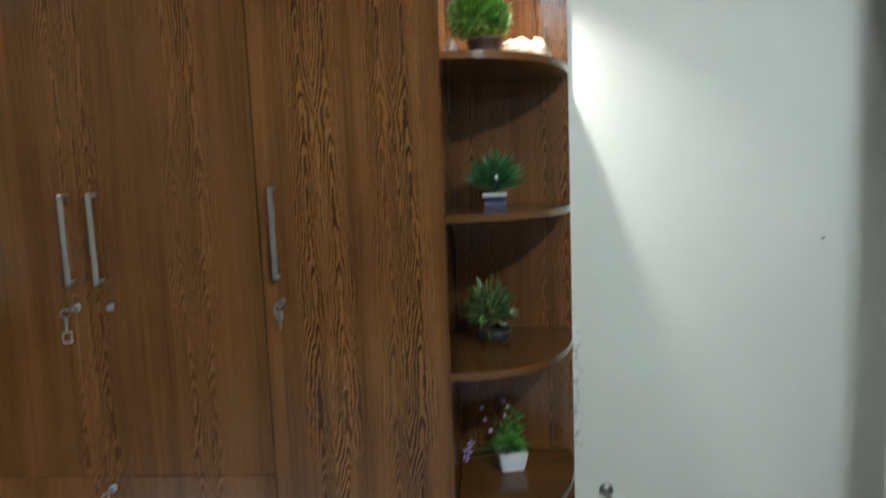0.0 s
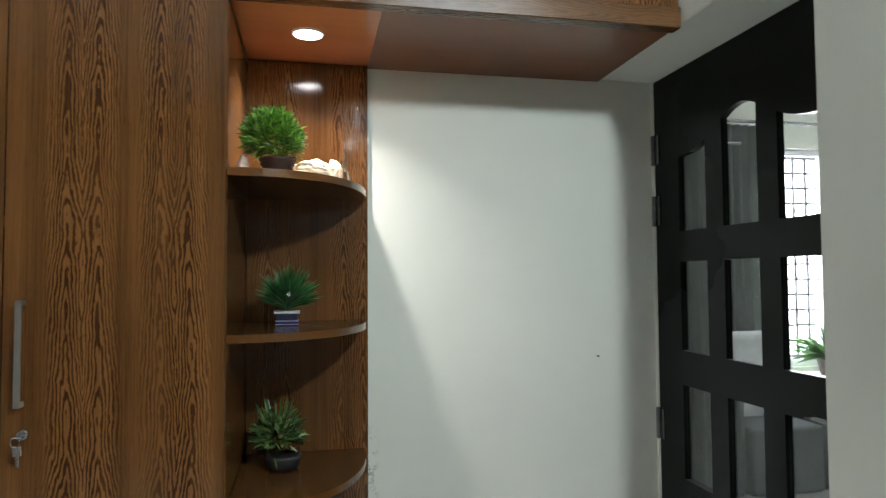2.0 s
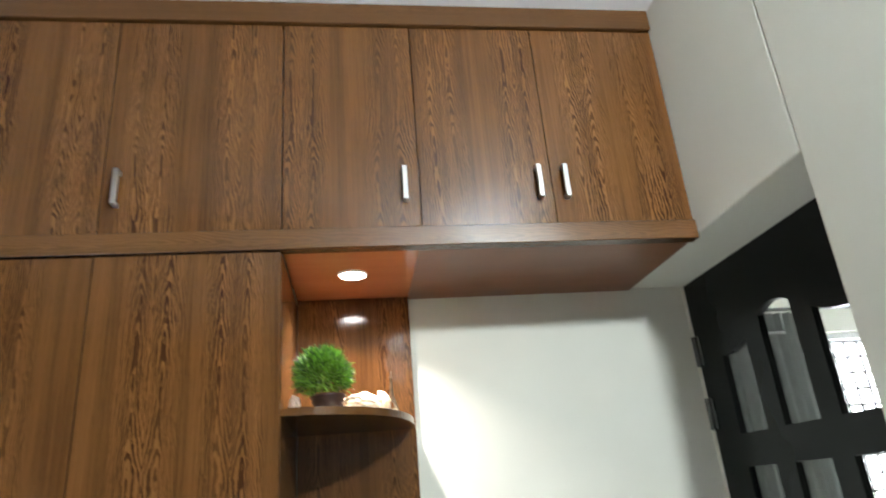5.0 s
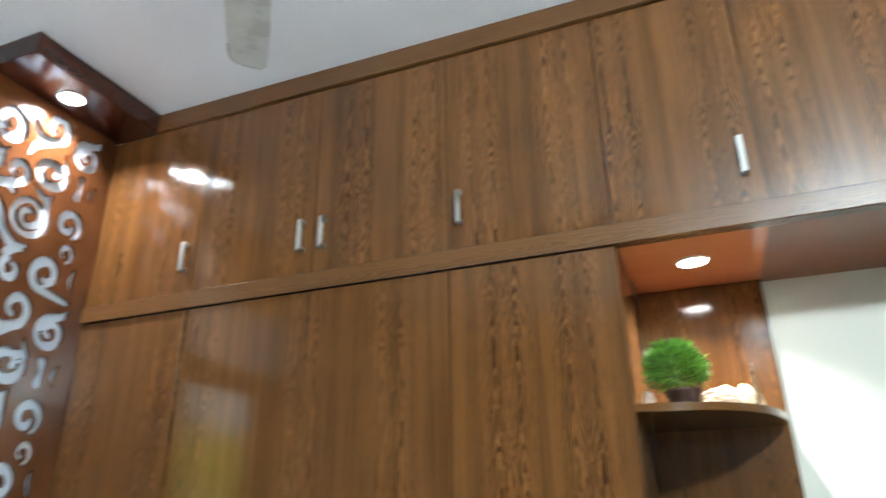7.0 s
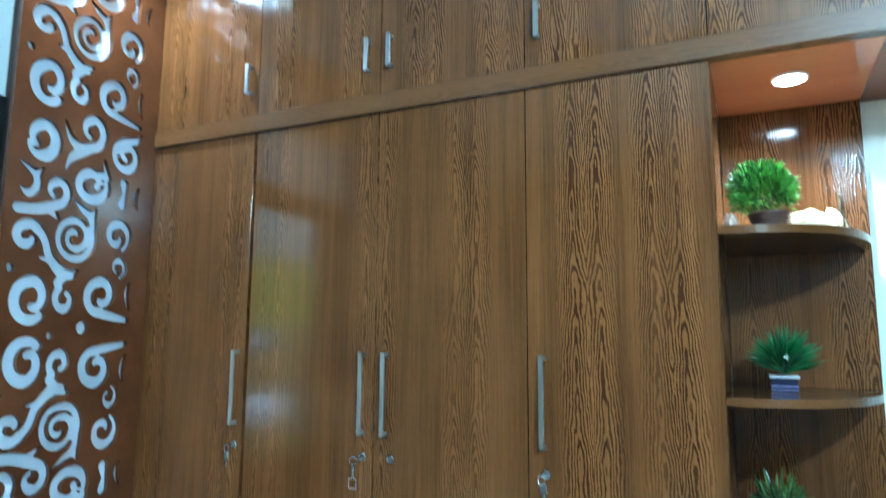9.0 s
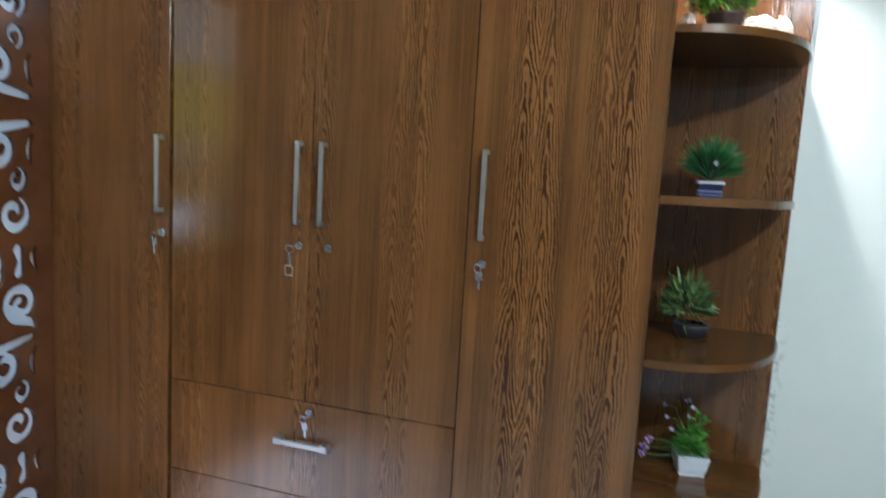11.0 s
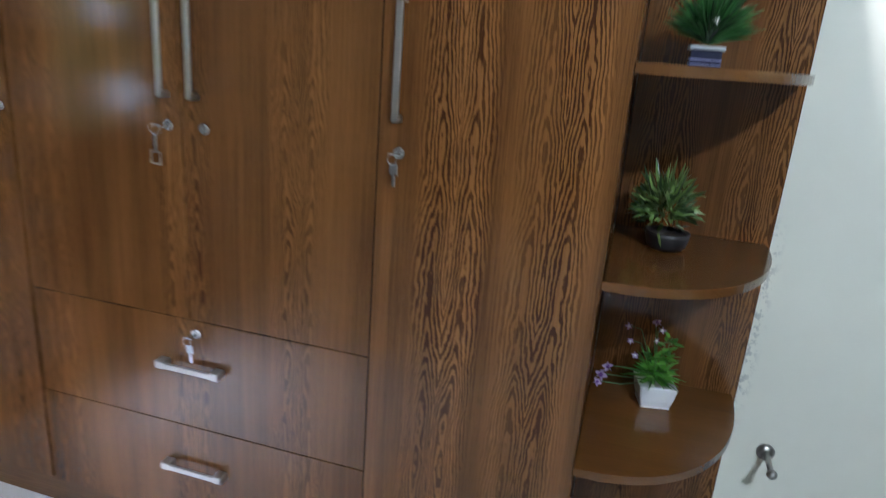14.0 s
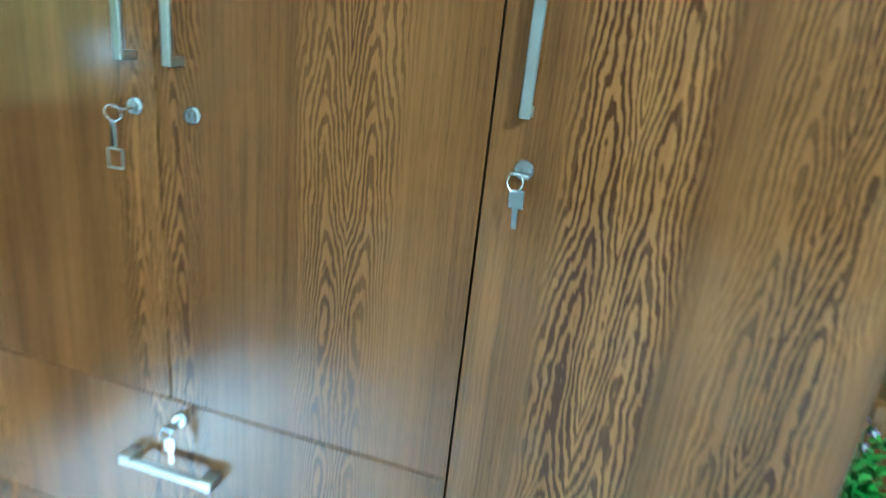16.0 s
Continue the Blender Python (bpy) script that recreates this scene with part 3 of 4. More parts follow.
def repeat(z0, rows, up=1, y0=1.39):
    """The motifs of one repeat of the pattern, from its large spiral at z0 downwards, or upwards where up is -1."""

    def o(y, z):
        return (y0 + y, z0 + up * z)

    if "big" in rows:
        scroll(o(0.0, 0.0), 0.076, 28, -690, 0.0115, 1.12, 0.2, 0.12, (1.0, 0.8), up)
        curve([o(-0.012, 0.12), o(0.02, 0.095), o(0.052, 0.072), o(0.062, 0.03)], [0.003, 0.011, 0.015, 0.0115])
        curve([o(0.066, 0.105), o(0.056, 0.07)], [0.003, 0.013])
        # the hooked stem beside it, which runs down into a flare and a small curl
        scroll(o(-0.152, -0.014), 0.05, 40, 285, 0.0165, 1.1, 0.5, 0.5, (1.0, 0.75), up)
        curve([o(-0.124, 0.012), o(-0.098, -0.022), o(-0.078, -0.075), o(-0.036, -0.118), o(0.002, -0.125)], [0.0155, 0.0145, 0.015, 0.02, 0.011])
        curve([o(-0.112, -0.078), o(-0.07, -0.092), o(-0.04, -0.12)], [0.003, 0.009, 0.018])
        curve([o(0.016, -0.108), o(-0.02, -0.125), o(-0.046, -0.155)], [0.003, 0.016, 0.0165])
        scroll(o(-0.02, -0.197), 0.042, 125, 300, 0.0135, 1.28, 0.35, 0.5, (1.0, 0.6), up)
        scroll(o(0.158, 0.022), 0.056, -62, 400, 0.0145, 1.15, 0.25, 0.4, (0.4, 0.7), up)
        scroll(o(0.168, -0.088), 0.033, -80, 330, 0.0095, 1.3, 0.4, 0.5, (0.35, 0.6), up)
        curve([o(-0.2, -0.115), o(-0.194, -0.11)], [0.009, 0.003])
        curve([o(-0.2, -0.122), o(-0.19, -0.118)], [0.007, 0.002])
        scroll(o(-0.126, -0.211), 0.068, -50, -400, 0.0185, 1.22, 0.3, 0.55, (0.7, 0.65), up)
        scroll(o(0.108, -0.188), 0.064, -78, -390, 0.017, 1.12, 0.25, 0.5, (0.9, 0.65), up)
        curve([o(0.212, -0.262), o(0.17, -0.254), o(0.118, -0.244)], [0.008, 0.0125, 0.0155])
        curve([o(0.218, -0.225), o(0.206, -0.176), o(0.214, -0.13)], [0.004, 0.0085, 0.003])
    if "comma" in rows:
        scroll(o(-0.135, -0.4), 0.064, 200, 385, 0.0195, 1.16, 0.45, 0.62, (0.35, 0.55), up)
        scroll(o(0.034, -0.332), 0.056, -95, 335, 0.016, 1.2, 0.35, 0.55, (1.0, 0.6), up)
        curve([o(-0.066, -0.318), o(-0.042, -0.37), o(0.0, -0.395), o(0.032, -0.383)], [0.003, 0.012, 0.0215, 0.016])
        curve([o(-0.052, -0.478), o(-0.036, -0.435), o(0.002, -0.4)], [0.003, 0.0115, 0.02])
        scroll(o(0.172, -0.376), 0.064, 75, 545, 0.0145, 1.14, 0.2, 0.2, (0.7, 0.75), up)
        curve([o(0.222, -0.288), o(0.205, -0.312), o(0.178, -0.318)], [0.004, 0.0125, 0.0125])
    if "hook" in rows:
        curve([o(-0.195, -0.482), o(-0.165, -0.5), o(-0.142, -0.52), o(-0.14, -0.553), o(-0.164, -0.577), o(-0.19, -0.56)], [0.003, 0.0085, 0.0135, 0.0135, 0.0115, 0.004])
        curve([o(-0.126, -0.49), o(-0.142, -0.518)], [0.003, 0.012])
        scroll(o(-0.072, -0.558), 0.048, -95, 325, 0.0145, 1.12, 0.4, 0.55, (1.0, 0.6), up)
        curve([o(-0.192, -0.625), o(-0.14, -0.622), o(-0.1, -0.61), o(-0.066, -0.596)], [0.016, 0.0165, 0.0185, 0.0145])
        curve([o(-0.062, -0.642), o(-0.09, -0.615)], [0.003, 0.0165])
        scroll(o(0.05, -0.505), 0.068, 62, -450, 0.0165, 1.0, 0.25, 0.5, (0.3, 0.7), up)
        curve([o(0.084, -0.415), o(0.09, -0.44), o(0.1, -0.475)], [0.003, 0.0075, 0.0135])
        curve([o(0.166, -0.478), o(0.171, -0.515), o(0.163, -0.555)], [0.016, 0.009, 0.017])
        curve([o(0.226, -0.485), o(0.214, -0.522), o(0.224, -0.56)], [0.003, 0.0085, 0.003])


PITCH, FIRST = 0.692, 1.765
repeat(FIRST + 2 * PITCH, ("comma", "hook"))
repeat(FIRST + PITCH, ("big", "comma", "hook"))
repeat(FIRST, ("big",))
MIRROR = 1.462
field.dab(1.436, MIRROR + 0.012, 0.019)
field.dab(1.33, MIRROR - 0.014, 0.01)
repeat(2 * MIRROR - FIRST, ("big",), -1)
repeat(2 * MIRROR - FIRST - PITCH, ("big", "comma", "hook"), -1)
repeat(2 * MIRROR - FIRST - 2 * PITCH, ("comma", "hook"), -1)
field.d -= 0.0017
# a plain margin all round
edge_y = np.minimum(field.y - PY0, PY1 - field.y)[:, None]
edge_z = np.minimum(field.z - FLOOR, PZ1 - field.z)[None, :]
field.d = np.maximum(field.d, np.maximum(0.012 - edge_y, 0.022 - edge_z))


def cut_board(x_front, x_back):
    """The board with the scrolls cut through it: marching squares over the field, with walls along the cuts."""
    d, ys, zs = field.d, field.y, field.z
    verts, faces, known = [], [], {}

    def vert(key, x, y, z):
        key = (key, x)
        if key not in known:
            known[key] = len(verts)
            verts.append((x, y, z))
        return known[key]

    solid = d > 0
    runs = {}
    for j in range(len(zs) - 1):
        i = 0
        while i < len(ys) - 1:
            c = [(i, j), (i + 1, j), (i + 1, j + 1), (i, j + 1)]
            inside = [solid[p] for p in c]
            if all(inside):
                k = i
                while k < len(ys) - 1 and solid[k + 1, j] and solid[k + 1, j + 1]:
                    k += 1
                runs[(i, j)] = k
                q = []
                for g in range(i, k + 1):
                    q.append(vert((g, j), x_front, ys[g], zs[j]))
                for g in range(k, i - 1, -1):
                    q.append(vert((g, j + 1), x_front, ys[g], zs[j + 1]))
                faces.append(q)
                i = k
                continue
            if any(inside):
                loop, cuts = [], []
                for a in range(4):
                    p, q = c[a], c[(a + 1) % 4]
                    if solid[p]:
                        loop.append((p, ys[p[0]], zs[p[1]]))
                    if solid[p] != solid[q]:
                        f = d[p] / (d[p] - d[q])
                        key = (min(p, q), max(p, q))
                        cut = (key, ys[p[0]] + f * (ys[q[0]] - ys[p[0]]), zs[p[1]] + f * (zs[q[1]] - zs[p[1]]))
                        loop.append(cut)
                        cuts.append(cut)
                if len(loop) > 2:
                    faces.append([vert(n[0], x_front, n[1], n[2]) for n in loop])
                for a, b in zip(cuts[0::2], cuts[1::2]):
                    faces.append([vert(a[0], x_front, a[1], a[2]), vert(b[0], x_front, b[1], b[2]), vert(b[0], x_back, b[1], b[2]), vert(a[0], x_back, a[1], a[2])])
            i += 1
    me = bpy.data.meshes.new("cut_board")
    me.from_pydata(verts, [], faces)
    me.materials.append(board_brown)
    bm = bmesh.new()
    bm.from_mesh(me)
    bmesh.ops.recalc_face_normals(bm, faces=bm.faces[:])
    bm.to_mesh(me)
    bm.free()
    return me


p = thing("lattice_panel", "brown board cut with scrolls over white backing", "panel")
board = new("cut_board", cut_board(LEFT + 0.028, LEFT + 0.012))
board.parent = p
tagged(board, "brown lacquered board with cut scrolls")
part("backing", box(LEFT + 0.001, LEFT + 0.009, PY0, PY1, FLOOR, PZ1), board_white, p, "white glossy backing board")
part("edging", box(LEFT + 0.001, LEFT + 0.029, PY0 - 0.009, PY0 - 0.0005, FLOOR, PZ1, 0.001), inside_dark, p)


# ---- glazed door on the left wall, the ventilator over it, the rear window ----
g = tagged(new("door_2"), "black framed glazed door in the white wall", "door", kind="structure")
for y0, y1, z0, z1 in ((GY1 - 0.05, GY1 - 0.001, FLOOR, GZ), (GY0, GY0 + 0.05, FLOOR, GZ), (GY0 + 0.05, GY1 - 0.05, GZ - 0.05, GZ)):
    part("frame", box(LEFT - 0.09, LEFT + 0.014, y0, y1, z0, z1, 0.003), black_paint, g)
for y0, y1 in ((GY1 - 0.1, GY1 - 0.052), (GY0 + 0.052, GY0 + 0.1)):
    part("stile", box(LEFT - 0.07, LEFT - 0.03, y0, y1, FLOOR + 0.01, GZ - 0.052, 0.003), black_paint, g)
for z0, z1 in ((FLOOR + 0.01, 0.14), (0.86, 0.91), (GZ - 0.11, GZ - 0.052)):
    part("rail", box(LEFT - 0.068, LEFT - 0.032, GY0 + 0.1, GY1 - 0.1, z0, z1, 0.003), black_paint, g)
pane = part("pane", box(LEFT - 0.053, LEFT - 0.048, GY0 + 0.1, GY1 - 0.1, 0.91, GZ - 0.11), glass, g)
pane.visible_shadow = False
part("panel", box(LEFT - 0.06, LEFT - 0.04, GY0 + 0.1, GY1 - 0.1, 0.14, 0.86, 0.004), black_paint, g, "solid black door panel")
v = tagged(new("window_2"), "dark framed ventilator high in the wall", "window", kind="structure")
for y0, y1, z0, z1 in ((0.94, 0.985, 2.47, 2.88), (0.45, 0.495, 2.47, 2.88), (0.495, 0.94, 2.47, 2.51), (0.495, 0.94, 2.84, 2.88)):
    part("frame", box(LEFT + 0.001, LEFT + 0.03, y0, y1, z0, z1, 0.003), black_paint, v)
part("pane", box(LEFT + 0.002, LEFT + 0.008, 0.495, 0.94, 2.51, 2.84), rubber, v, "dark ventilator pane")
t = thing("wall_lamp", "lit white globe lamp high on the side wall", "lamp")
part("holder", turned([(0.03, 0.0), (0.03, 0.01), (0.018, 0.016), (0.018, 0.05), (0.026, 0.058)], pose(RIGHT - 0.001, GLOBE[1], GLOBE[2], 0, -90, 0), 20), pot_white, t)
bm = bmesh.new()
bmesh.ops.create_uvsphere(bm, u_segments=24, v_segments=14, radius=0.062, matrix=Matrix.Translation(GLOBE))
shade = part("globe", bm, bulb, t, "lit white globe", smooth=True)
shade.visible_shadow = False
tagged(part("backdrop", box(-6.05, -6.0, -5.0, 5.0, -2.0, 6.0), garden), "garden and hazy sky beyond the glazed door", "backdrop", kind="structure")
tagged(part("backdrop", box(-4.0, 9.0, 9.0, 9.05, -2.0, 6.0), outside_day), "hazy bright daylight beyond the far window", "backdrop", kind="structure")


# ---- the black panelled door with glass ----
def pane_top(y, column):
    """The wavy head line of the upper panes."""
    c = 1.722
    return 1.852 + 0.103 * math.exp(-((y - c) / 0.155) ** 2)


DY0, DY1, DZ0, DZ1 = 1.196, 2.194, FLOOR + 0.008, LINTEL - 0.004
COLS = ((1.892, 2.044), (1.648, 1.806), (1.408, 1.566))
ROWS_Z = ((1.60, 1.95), (1.20, 1.498), (0.775, 1.085), (0.15, 0.66))
dr = tagged(new("door_1"), "black painted panelled door with clear panes", "door", kind="structure")
xs = (DOOR_X, DOOR_X + 0.024)
stile_y = [DY0, COLS[2][0], COLS[2][1], COLS[1][0], COLS[1][1], COLS[0][0], COLS[0][1], DY1]
for a, b in zip(stile_y[0::2], stile_y[1::2]):
    part("stile", box(*xs, a, b, DZ0, 1.985), black_paint, dr)
for a, b in COLS:
    for z0, z1 in ((DZ0, ROWS_Z[3][0]), (ROWS_Z[3][1], ROWS_Z[2][0]), (ROWS_Z[2][1], ROWS_Z[1][0]), (ROWS_Z[1][1], ROWS_Z[0][0])):
        part("rail", box(*xs, a, b, z0, z1), black_paint, dr)
    # the top rail, with its wavy lower edge
    bm = bmesh.new()
    ys = np.linspace(a, b, 15)
    rows = [[bm.verts.new((x, y, z)) for y, z in [(y, pane_top(y, 0)) for y in ys] + [(b, 1.985), (a, 1.985)]] for x in xs]
    n = len(rows[0])
    bm.faces.new(rows[0])
    bm.faces.new(rows[1])
    for i in range(n):
        bm.faces.new((rows[0][i], rows[0][(i + 1) % n], rows[1][(i + 1) % n], rows[1][i]))
    part("top_rail", bm, black_paint, dr)
    for i, (z0, z1) in enumerate(ROWS_Z):
        if i < 3:
            q = part("pane", box(DOOR_X + 0.012, DOOR_X + 0.016, a - 0.002, b + 0.002, z0 - 0.002, z1 + 0.004), glass, dr)
            q.visible_shadow = False
        else:
            part("panel", box(DOOR_X + 0.006, DOOR_X + 0.014, a - 0.002, b + 0.002, z0 - 0.002, z1 + 0.002, 0.004), black_paint, dr)
part("head_rail", box(*xs, DY0, DY1, 1.985, DZ1), black_paint, dr)
for z in (1.902, 1.682, 0.93):
    h = turned([(0.008, -0.054), (0.008, 0.054)], pose(DOOR_X - 0.006, DY1 + 0.002, z), 12)
    slab(h, DOOR_X - 0.003, DOOR_X + 0.0, DY1 - 0.03, DY1, z - 0.052, z + 0.052)
    part("hinge", h, gunmetal, dr, "dull steel butt hinge")
lever = turned([(0.022, 0.0), (0.022, 0.008), (0.01, 0.012), (0.009, 0.045)], pose(DOOR_X, 1.30, 1.1, 0, -90, 0), 20)
tube([(DOOR_X - 0.045, 1.30, 1.1), (DOOR_X - 0.047, 1.34, 1.106), (DOOR_X - 0.045, 1.40, 1.108), (DOOR_X - 0.043, 1.44, 1.102)], [0.01, 0.009, 0.008, 0.006], 10, lever)
part("door_handle", lever, gunmetal, dr, "dark metal lever handle", smooth=True)
tagged(part("trim", box(DOOR_X - 0.004, DOOR_X + 0.02, BACK - 0.0055, BACK + 0.0115, FLOOR, LINTEL - 0.001, 0.001), wall_paint), "cream plaster edge beside the door", "trim", kind="structure")

# ---- the next room ----
w = tagged(new("window_1"), "bright far window with a grey grille", "window", kind="structure")
for x0, x1, z0, z1 in ((WX0, WX0 + 0.05, WZ0, WZ1), (WX1 - 0.05, WX1, WZ0, WZ1), (WX0 + 0.05, WX1 - 0.05, WZ0, WZ0 + 0.05), (WX0 + 0.05, WX1 - 0.05, WZ1 - 0.05, WZ1), (4.18, 4.22, WZ0 + 0.05, WZ1 - 0.05)):
    part("frame", box(x0, x1, WY + 0.05, WY + 0.1, z0, z1, 0.003), pot_white, w)
for i in range(13):
    x = WX0 + 0.06 + i * 0.115
    part("grille_bar", box(x, x + 0.026, WY + 0.12, WY + 0.132, WZ0, WZ1), grille_mat, w)
for i in range(14):
    z = WZ0 + 0.06 + i * 0.125
    part("grille_bar", box(WX0, WX1, WY + 0.132, WY + 0.142, z, z + 0.02), grille_mat, w)


def curtain(x0, x1, y, z0, z1, folds):
    bm = bmesh.new()
    n = folds * 8
    rows = []
    for z in (z0, (z0 + z1) / 2, z1):
        rows.append([bm.verts.new((x0 + (x1 - x0) * i / n, y + 0.03 * math.sin(2 * math.pi * i / 8) + 0.008 * math.sin(i * 0.9 + z), z)) for i in range(n + 1)])
    for a, b in zip(rows, rows[1:]):
        for i in range(n):
            bm.faces.new((a[i], a[i + 1], b[i + 1], b[i]))
    f = bm.faces[:]
    bmesh.ops.solidify(bm, geom=f, thickness=0.004)
    return bm


c = thing("curtain", "grey-green curtain drawn aside on a rod", "curtain")
part("cloth", curtain(3.12, 3.5, WY - 0.08, 0.1, 2.62, 5), curtain_mat, c, smooth=True)
part("rod", tube([(3.0, WY - 0.08, 2.65), (5.0, WY - 0.08, 2.65)], 0.014, 10), gunmetal, c, "dark metal curtain rod")
part("finial", turned([(0.0, -0.045), (0.035, -0.03), (0.045, 0.0), (0.035, 0.03), (0.0, 0.045)][1:4], pose(2.98, WY - 0.08, 2.65, 0, 90, 0), 14), gunmetal, c)
c2 = thing("curtain", "grey-green curtain hanging beside the doorway", "curtain")
part("cloth", curtain(2.35, 2.75, 3.9, FLOOR + 0.003, 2.325, 5), curtain_mat, c2, smooth=True)
part("rod", tube([(1.346, 3.9, 2.33), (2.9, 3.9, 2.33)], 0.012, 10), gunmetal, c2)
t = thing("side_table", "white covered table under the far window", "table")
part("tabletop", box(3.62, 4.7, 4.0, 4.5, 0.66, 0.7, 0.01, 2), cloth_white, t)
part("skirt", box(3.64, 4.68, 4.02, 4.48, 0.3, 0.659, 0.01, 2), cloth_white, t, "hanging white cover")
for x in (3.68, 4.6):
    for y in (4.06, 4.4):
        part("leg", box(x, x + 0.04, y, y + 0.04, FLOOR, 0.3), pot_white, t)
t = thing("armchair", "grey armchair with a white cover over its back", "armchair")
part("seat", box(2.98, 3.54, 3.96, 4.36, FLOOR + 0.005, 0.42, 0.03, 3), cloth_grey, t)
part("backrest", box(2.96, 3.56, 4.365, 4.49, FLOOR + 0.005, 1.03, 0.05, 3), cloth_white, t)
for x in (2.86, 3.545):
    part("armrest", box(x, x + 0.095, 3.98, 4.36, FLOOR + 0.005, 0.64, 0.04, 3), cloth_grey, t)

# ---- foliage ----
rng = random.Random(5)


def blade(bm, base, way, length, width, droop=0.3, sections=3):
    """One narrow leaf that bends towards the ground."""
    way = Vector(way).normalized()
    side = way.cross(Vector((rng.uniform(-1, 1), rng.uniform(-1, 1), rng.uniform(-0.3, 1)))).normalized()
    left, right, p = [], [], Vector(base)
    for i in range(sections + 1):
        f = i / sections
        wd = width * (0.55 + 1.2 * f - 1.75 * f * f) * 0.8
        left.append(bm.verts.new(p - side * max(wd, 0.0003)))
        right.append(bm.verts.new(p + side * max(wd, 0.0003)))
        way = (way + Vector((0, 0, -droop / sections))).normalized()
        p = p + way * length / sections
    for i in range(sections):
        bm.faces.new((left[i], right[i], right[i + 1], left[i + 1]))


def sphere_way(low=-0.2):
    while True:
        v = Vector((rng.uniform(-1, 1), rng.uniform(-1, 1), rng.uniform(low, 1)))
        if 0.2 < v.length < 1:
            return v.normalized()


def bush(cx, cy, cz, rx, ry, rz, count):
    """A clipped bush of many small leaves, a little taller and lopsided."""
    bm = bmesh.new()
    for _ in range(count):
        v = sphere_way(-0.45)
        k = rng.uniform(0.55, 1.0) * (1.0 + 0.08 * math.sin(5 * v.x + 3 * v.y) + 0.06 * math.sin(9 * v.z))
        lop = 1.0 - 0.45 * max(0.0, v.x) * max(0.0, v.z) + 0.12 * max(0.0, -v.x) * max(0.0, v.z)
        at = Vector((cx + v.x * rx * k * lop, cy + v.y * ry * k, cz + v.z * rz * k * lop))
        way = (v + Vector((rng.uniform(-0.7, 0.7), rng.uniform(-0.7, 0.7), rng.uniform(0.0, 1.3)))).normalized()
        blade(bm, at, way, rng.uniform(0.014, 0.026), 0.0034, 0.3, 2)
    return bm


def tuft(cx, cy, cz, count, length, width, droop, spread=0.9, low=-0.25, core=0.02):
    bm = bmesh.new()
    for _ in range(count):
        v = sphere_way(low)
        v.x, v.y = v.x * spread, v.y * spread
        at = Vector((cx, cy, cz)) + Vector((v.x, v.y, abs(v.z))) * rng.uniform(0.1, 1.0) * core
        blade(bm, at, v, length * rng.uniform(0.65, 1.12), width * rng.uniform(0.7, 1.2), droop, 4)
    return bm


S1, S2, S3, S4 = SHELVES
pl = thing("potted_plant", "bright green artificial bush in a brown basket pot", "plant", "plants on the corner shelves")
part("pot", turned([(0.03, 0.0), (0.037, 0.003), (0.035, 0.008), (0.040, 0.012), (0.038, 0.018), (0.044, 0.022), (0.042, 0.029), (0.047, 0.033), (0.047, 0.04), (0.042, 0.04), (0.04, 0.034)], pose(-0.006, 1.775, S1), 28), pot_brown, pl, "dark brown ridged pot", smooth=True)
part("soil", turned([(0.04, 0.033), (0.04, 0.035)], pose(-0.006, 1.775, S1), 20), soil, pl)
part("foliage", bush(-0.012, 1.775, 1.815, 0.073, 0.062, 0.066, 3600), leaf_bush, pl)

pl = thing("potted_plant", "dark green artificial grass in a striped square pot", "plant", "plants on the corner shelves")
part("pot", box(-0.018, 0.044, 1.95, 2.01, S2, S2 + 0.034, 0.003, 2), pot_blue, pl, "blue-black square pot")
part("rim", box(-0.023, 0.049, 1.945, 2.015, S2 + 0.034, S2 + 0.042, 0.002, 2), pot_rim, pl, "pale grey pot rim")
part("stripe", box(-0.0186, 0.0446, 1.9492, 2.0108, S2 + 0.012, S2 + 0.016), pot_stripe, pl, "violet stripe round the pot")
part("stripe", box(-0.0186, 0.0446, 1.9492, 2.0108, S2 + 0.003, S2 + 0.006), pot_stripe, pl)
part("foliage", tuft(0.013, 1.98, S2 + 0.044, 800, 0.086, 0.004, 0.42, 0.6, 0.25, 0.05), leaf_grass, pl)
fl = bmesh.new()
for i in range(6):
    a = i * math.pi / 3
    blade(fl, (0.018, 1.92, 1.406), (math.cos(a), -0.3, math.sin(a)), 0.009, 0.004, 0.1, 2)
part("flower", fl, petal_white, pl, "tiny white flower")

pl = thing("potted_plant", "olive-green artificial tuft in a low black pot", "plant", "plants on the corner shelves")
part("pot", turned([(0.036, 0.0), (0.045, 0.01), (0.05, 0.034), (0.05, 0.042), (0.045, 0.042), (0.042, 0.036)], pose(0.004, 2.0, S3), 24), pot_black, pl, "low black plastic pot", smooth=True)
bm = bmesh.new()
for _ in range(430):
    v = sphere_way(-0.25)
    k = rng.uniform(0.35, 1.0)
    at = Vector((-0.012 + v.x * 0.062 * k, 2.0 + v.y * 0.06 * k, S3 + 0.088 + v.z * 0.072 * k))
    way = v + Vector((rng.uniform(-0.5, 0.5), rng.uniform(-0.5, 0.5), rng.uniform(-0.1, 1.0)))
    blade(bm, at, way, rng.uniform(0.024, 0.042), rng.uniform(0.005, 0.0085), 0.35, 3)
for _ in range(16):
    v = sphere_way(0.2)
    blade(bm, Vector((-0.015, 2.0, S3 + 0.11)) + v * 0.055, Vector((v.x * 0.5, v.y * 0.5, 1.0)), 0.05, 0.0055, 0.1, 3)
part("foliage", bm, leaf_tuft, pl)

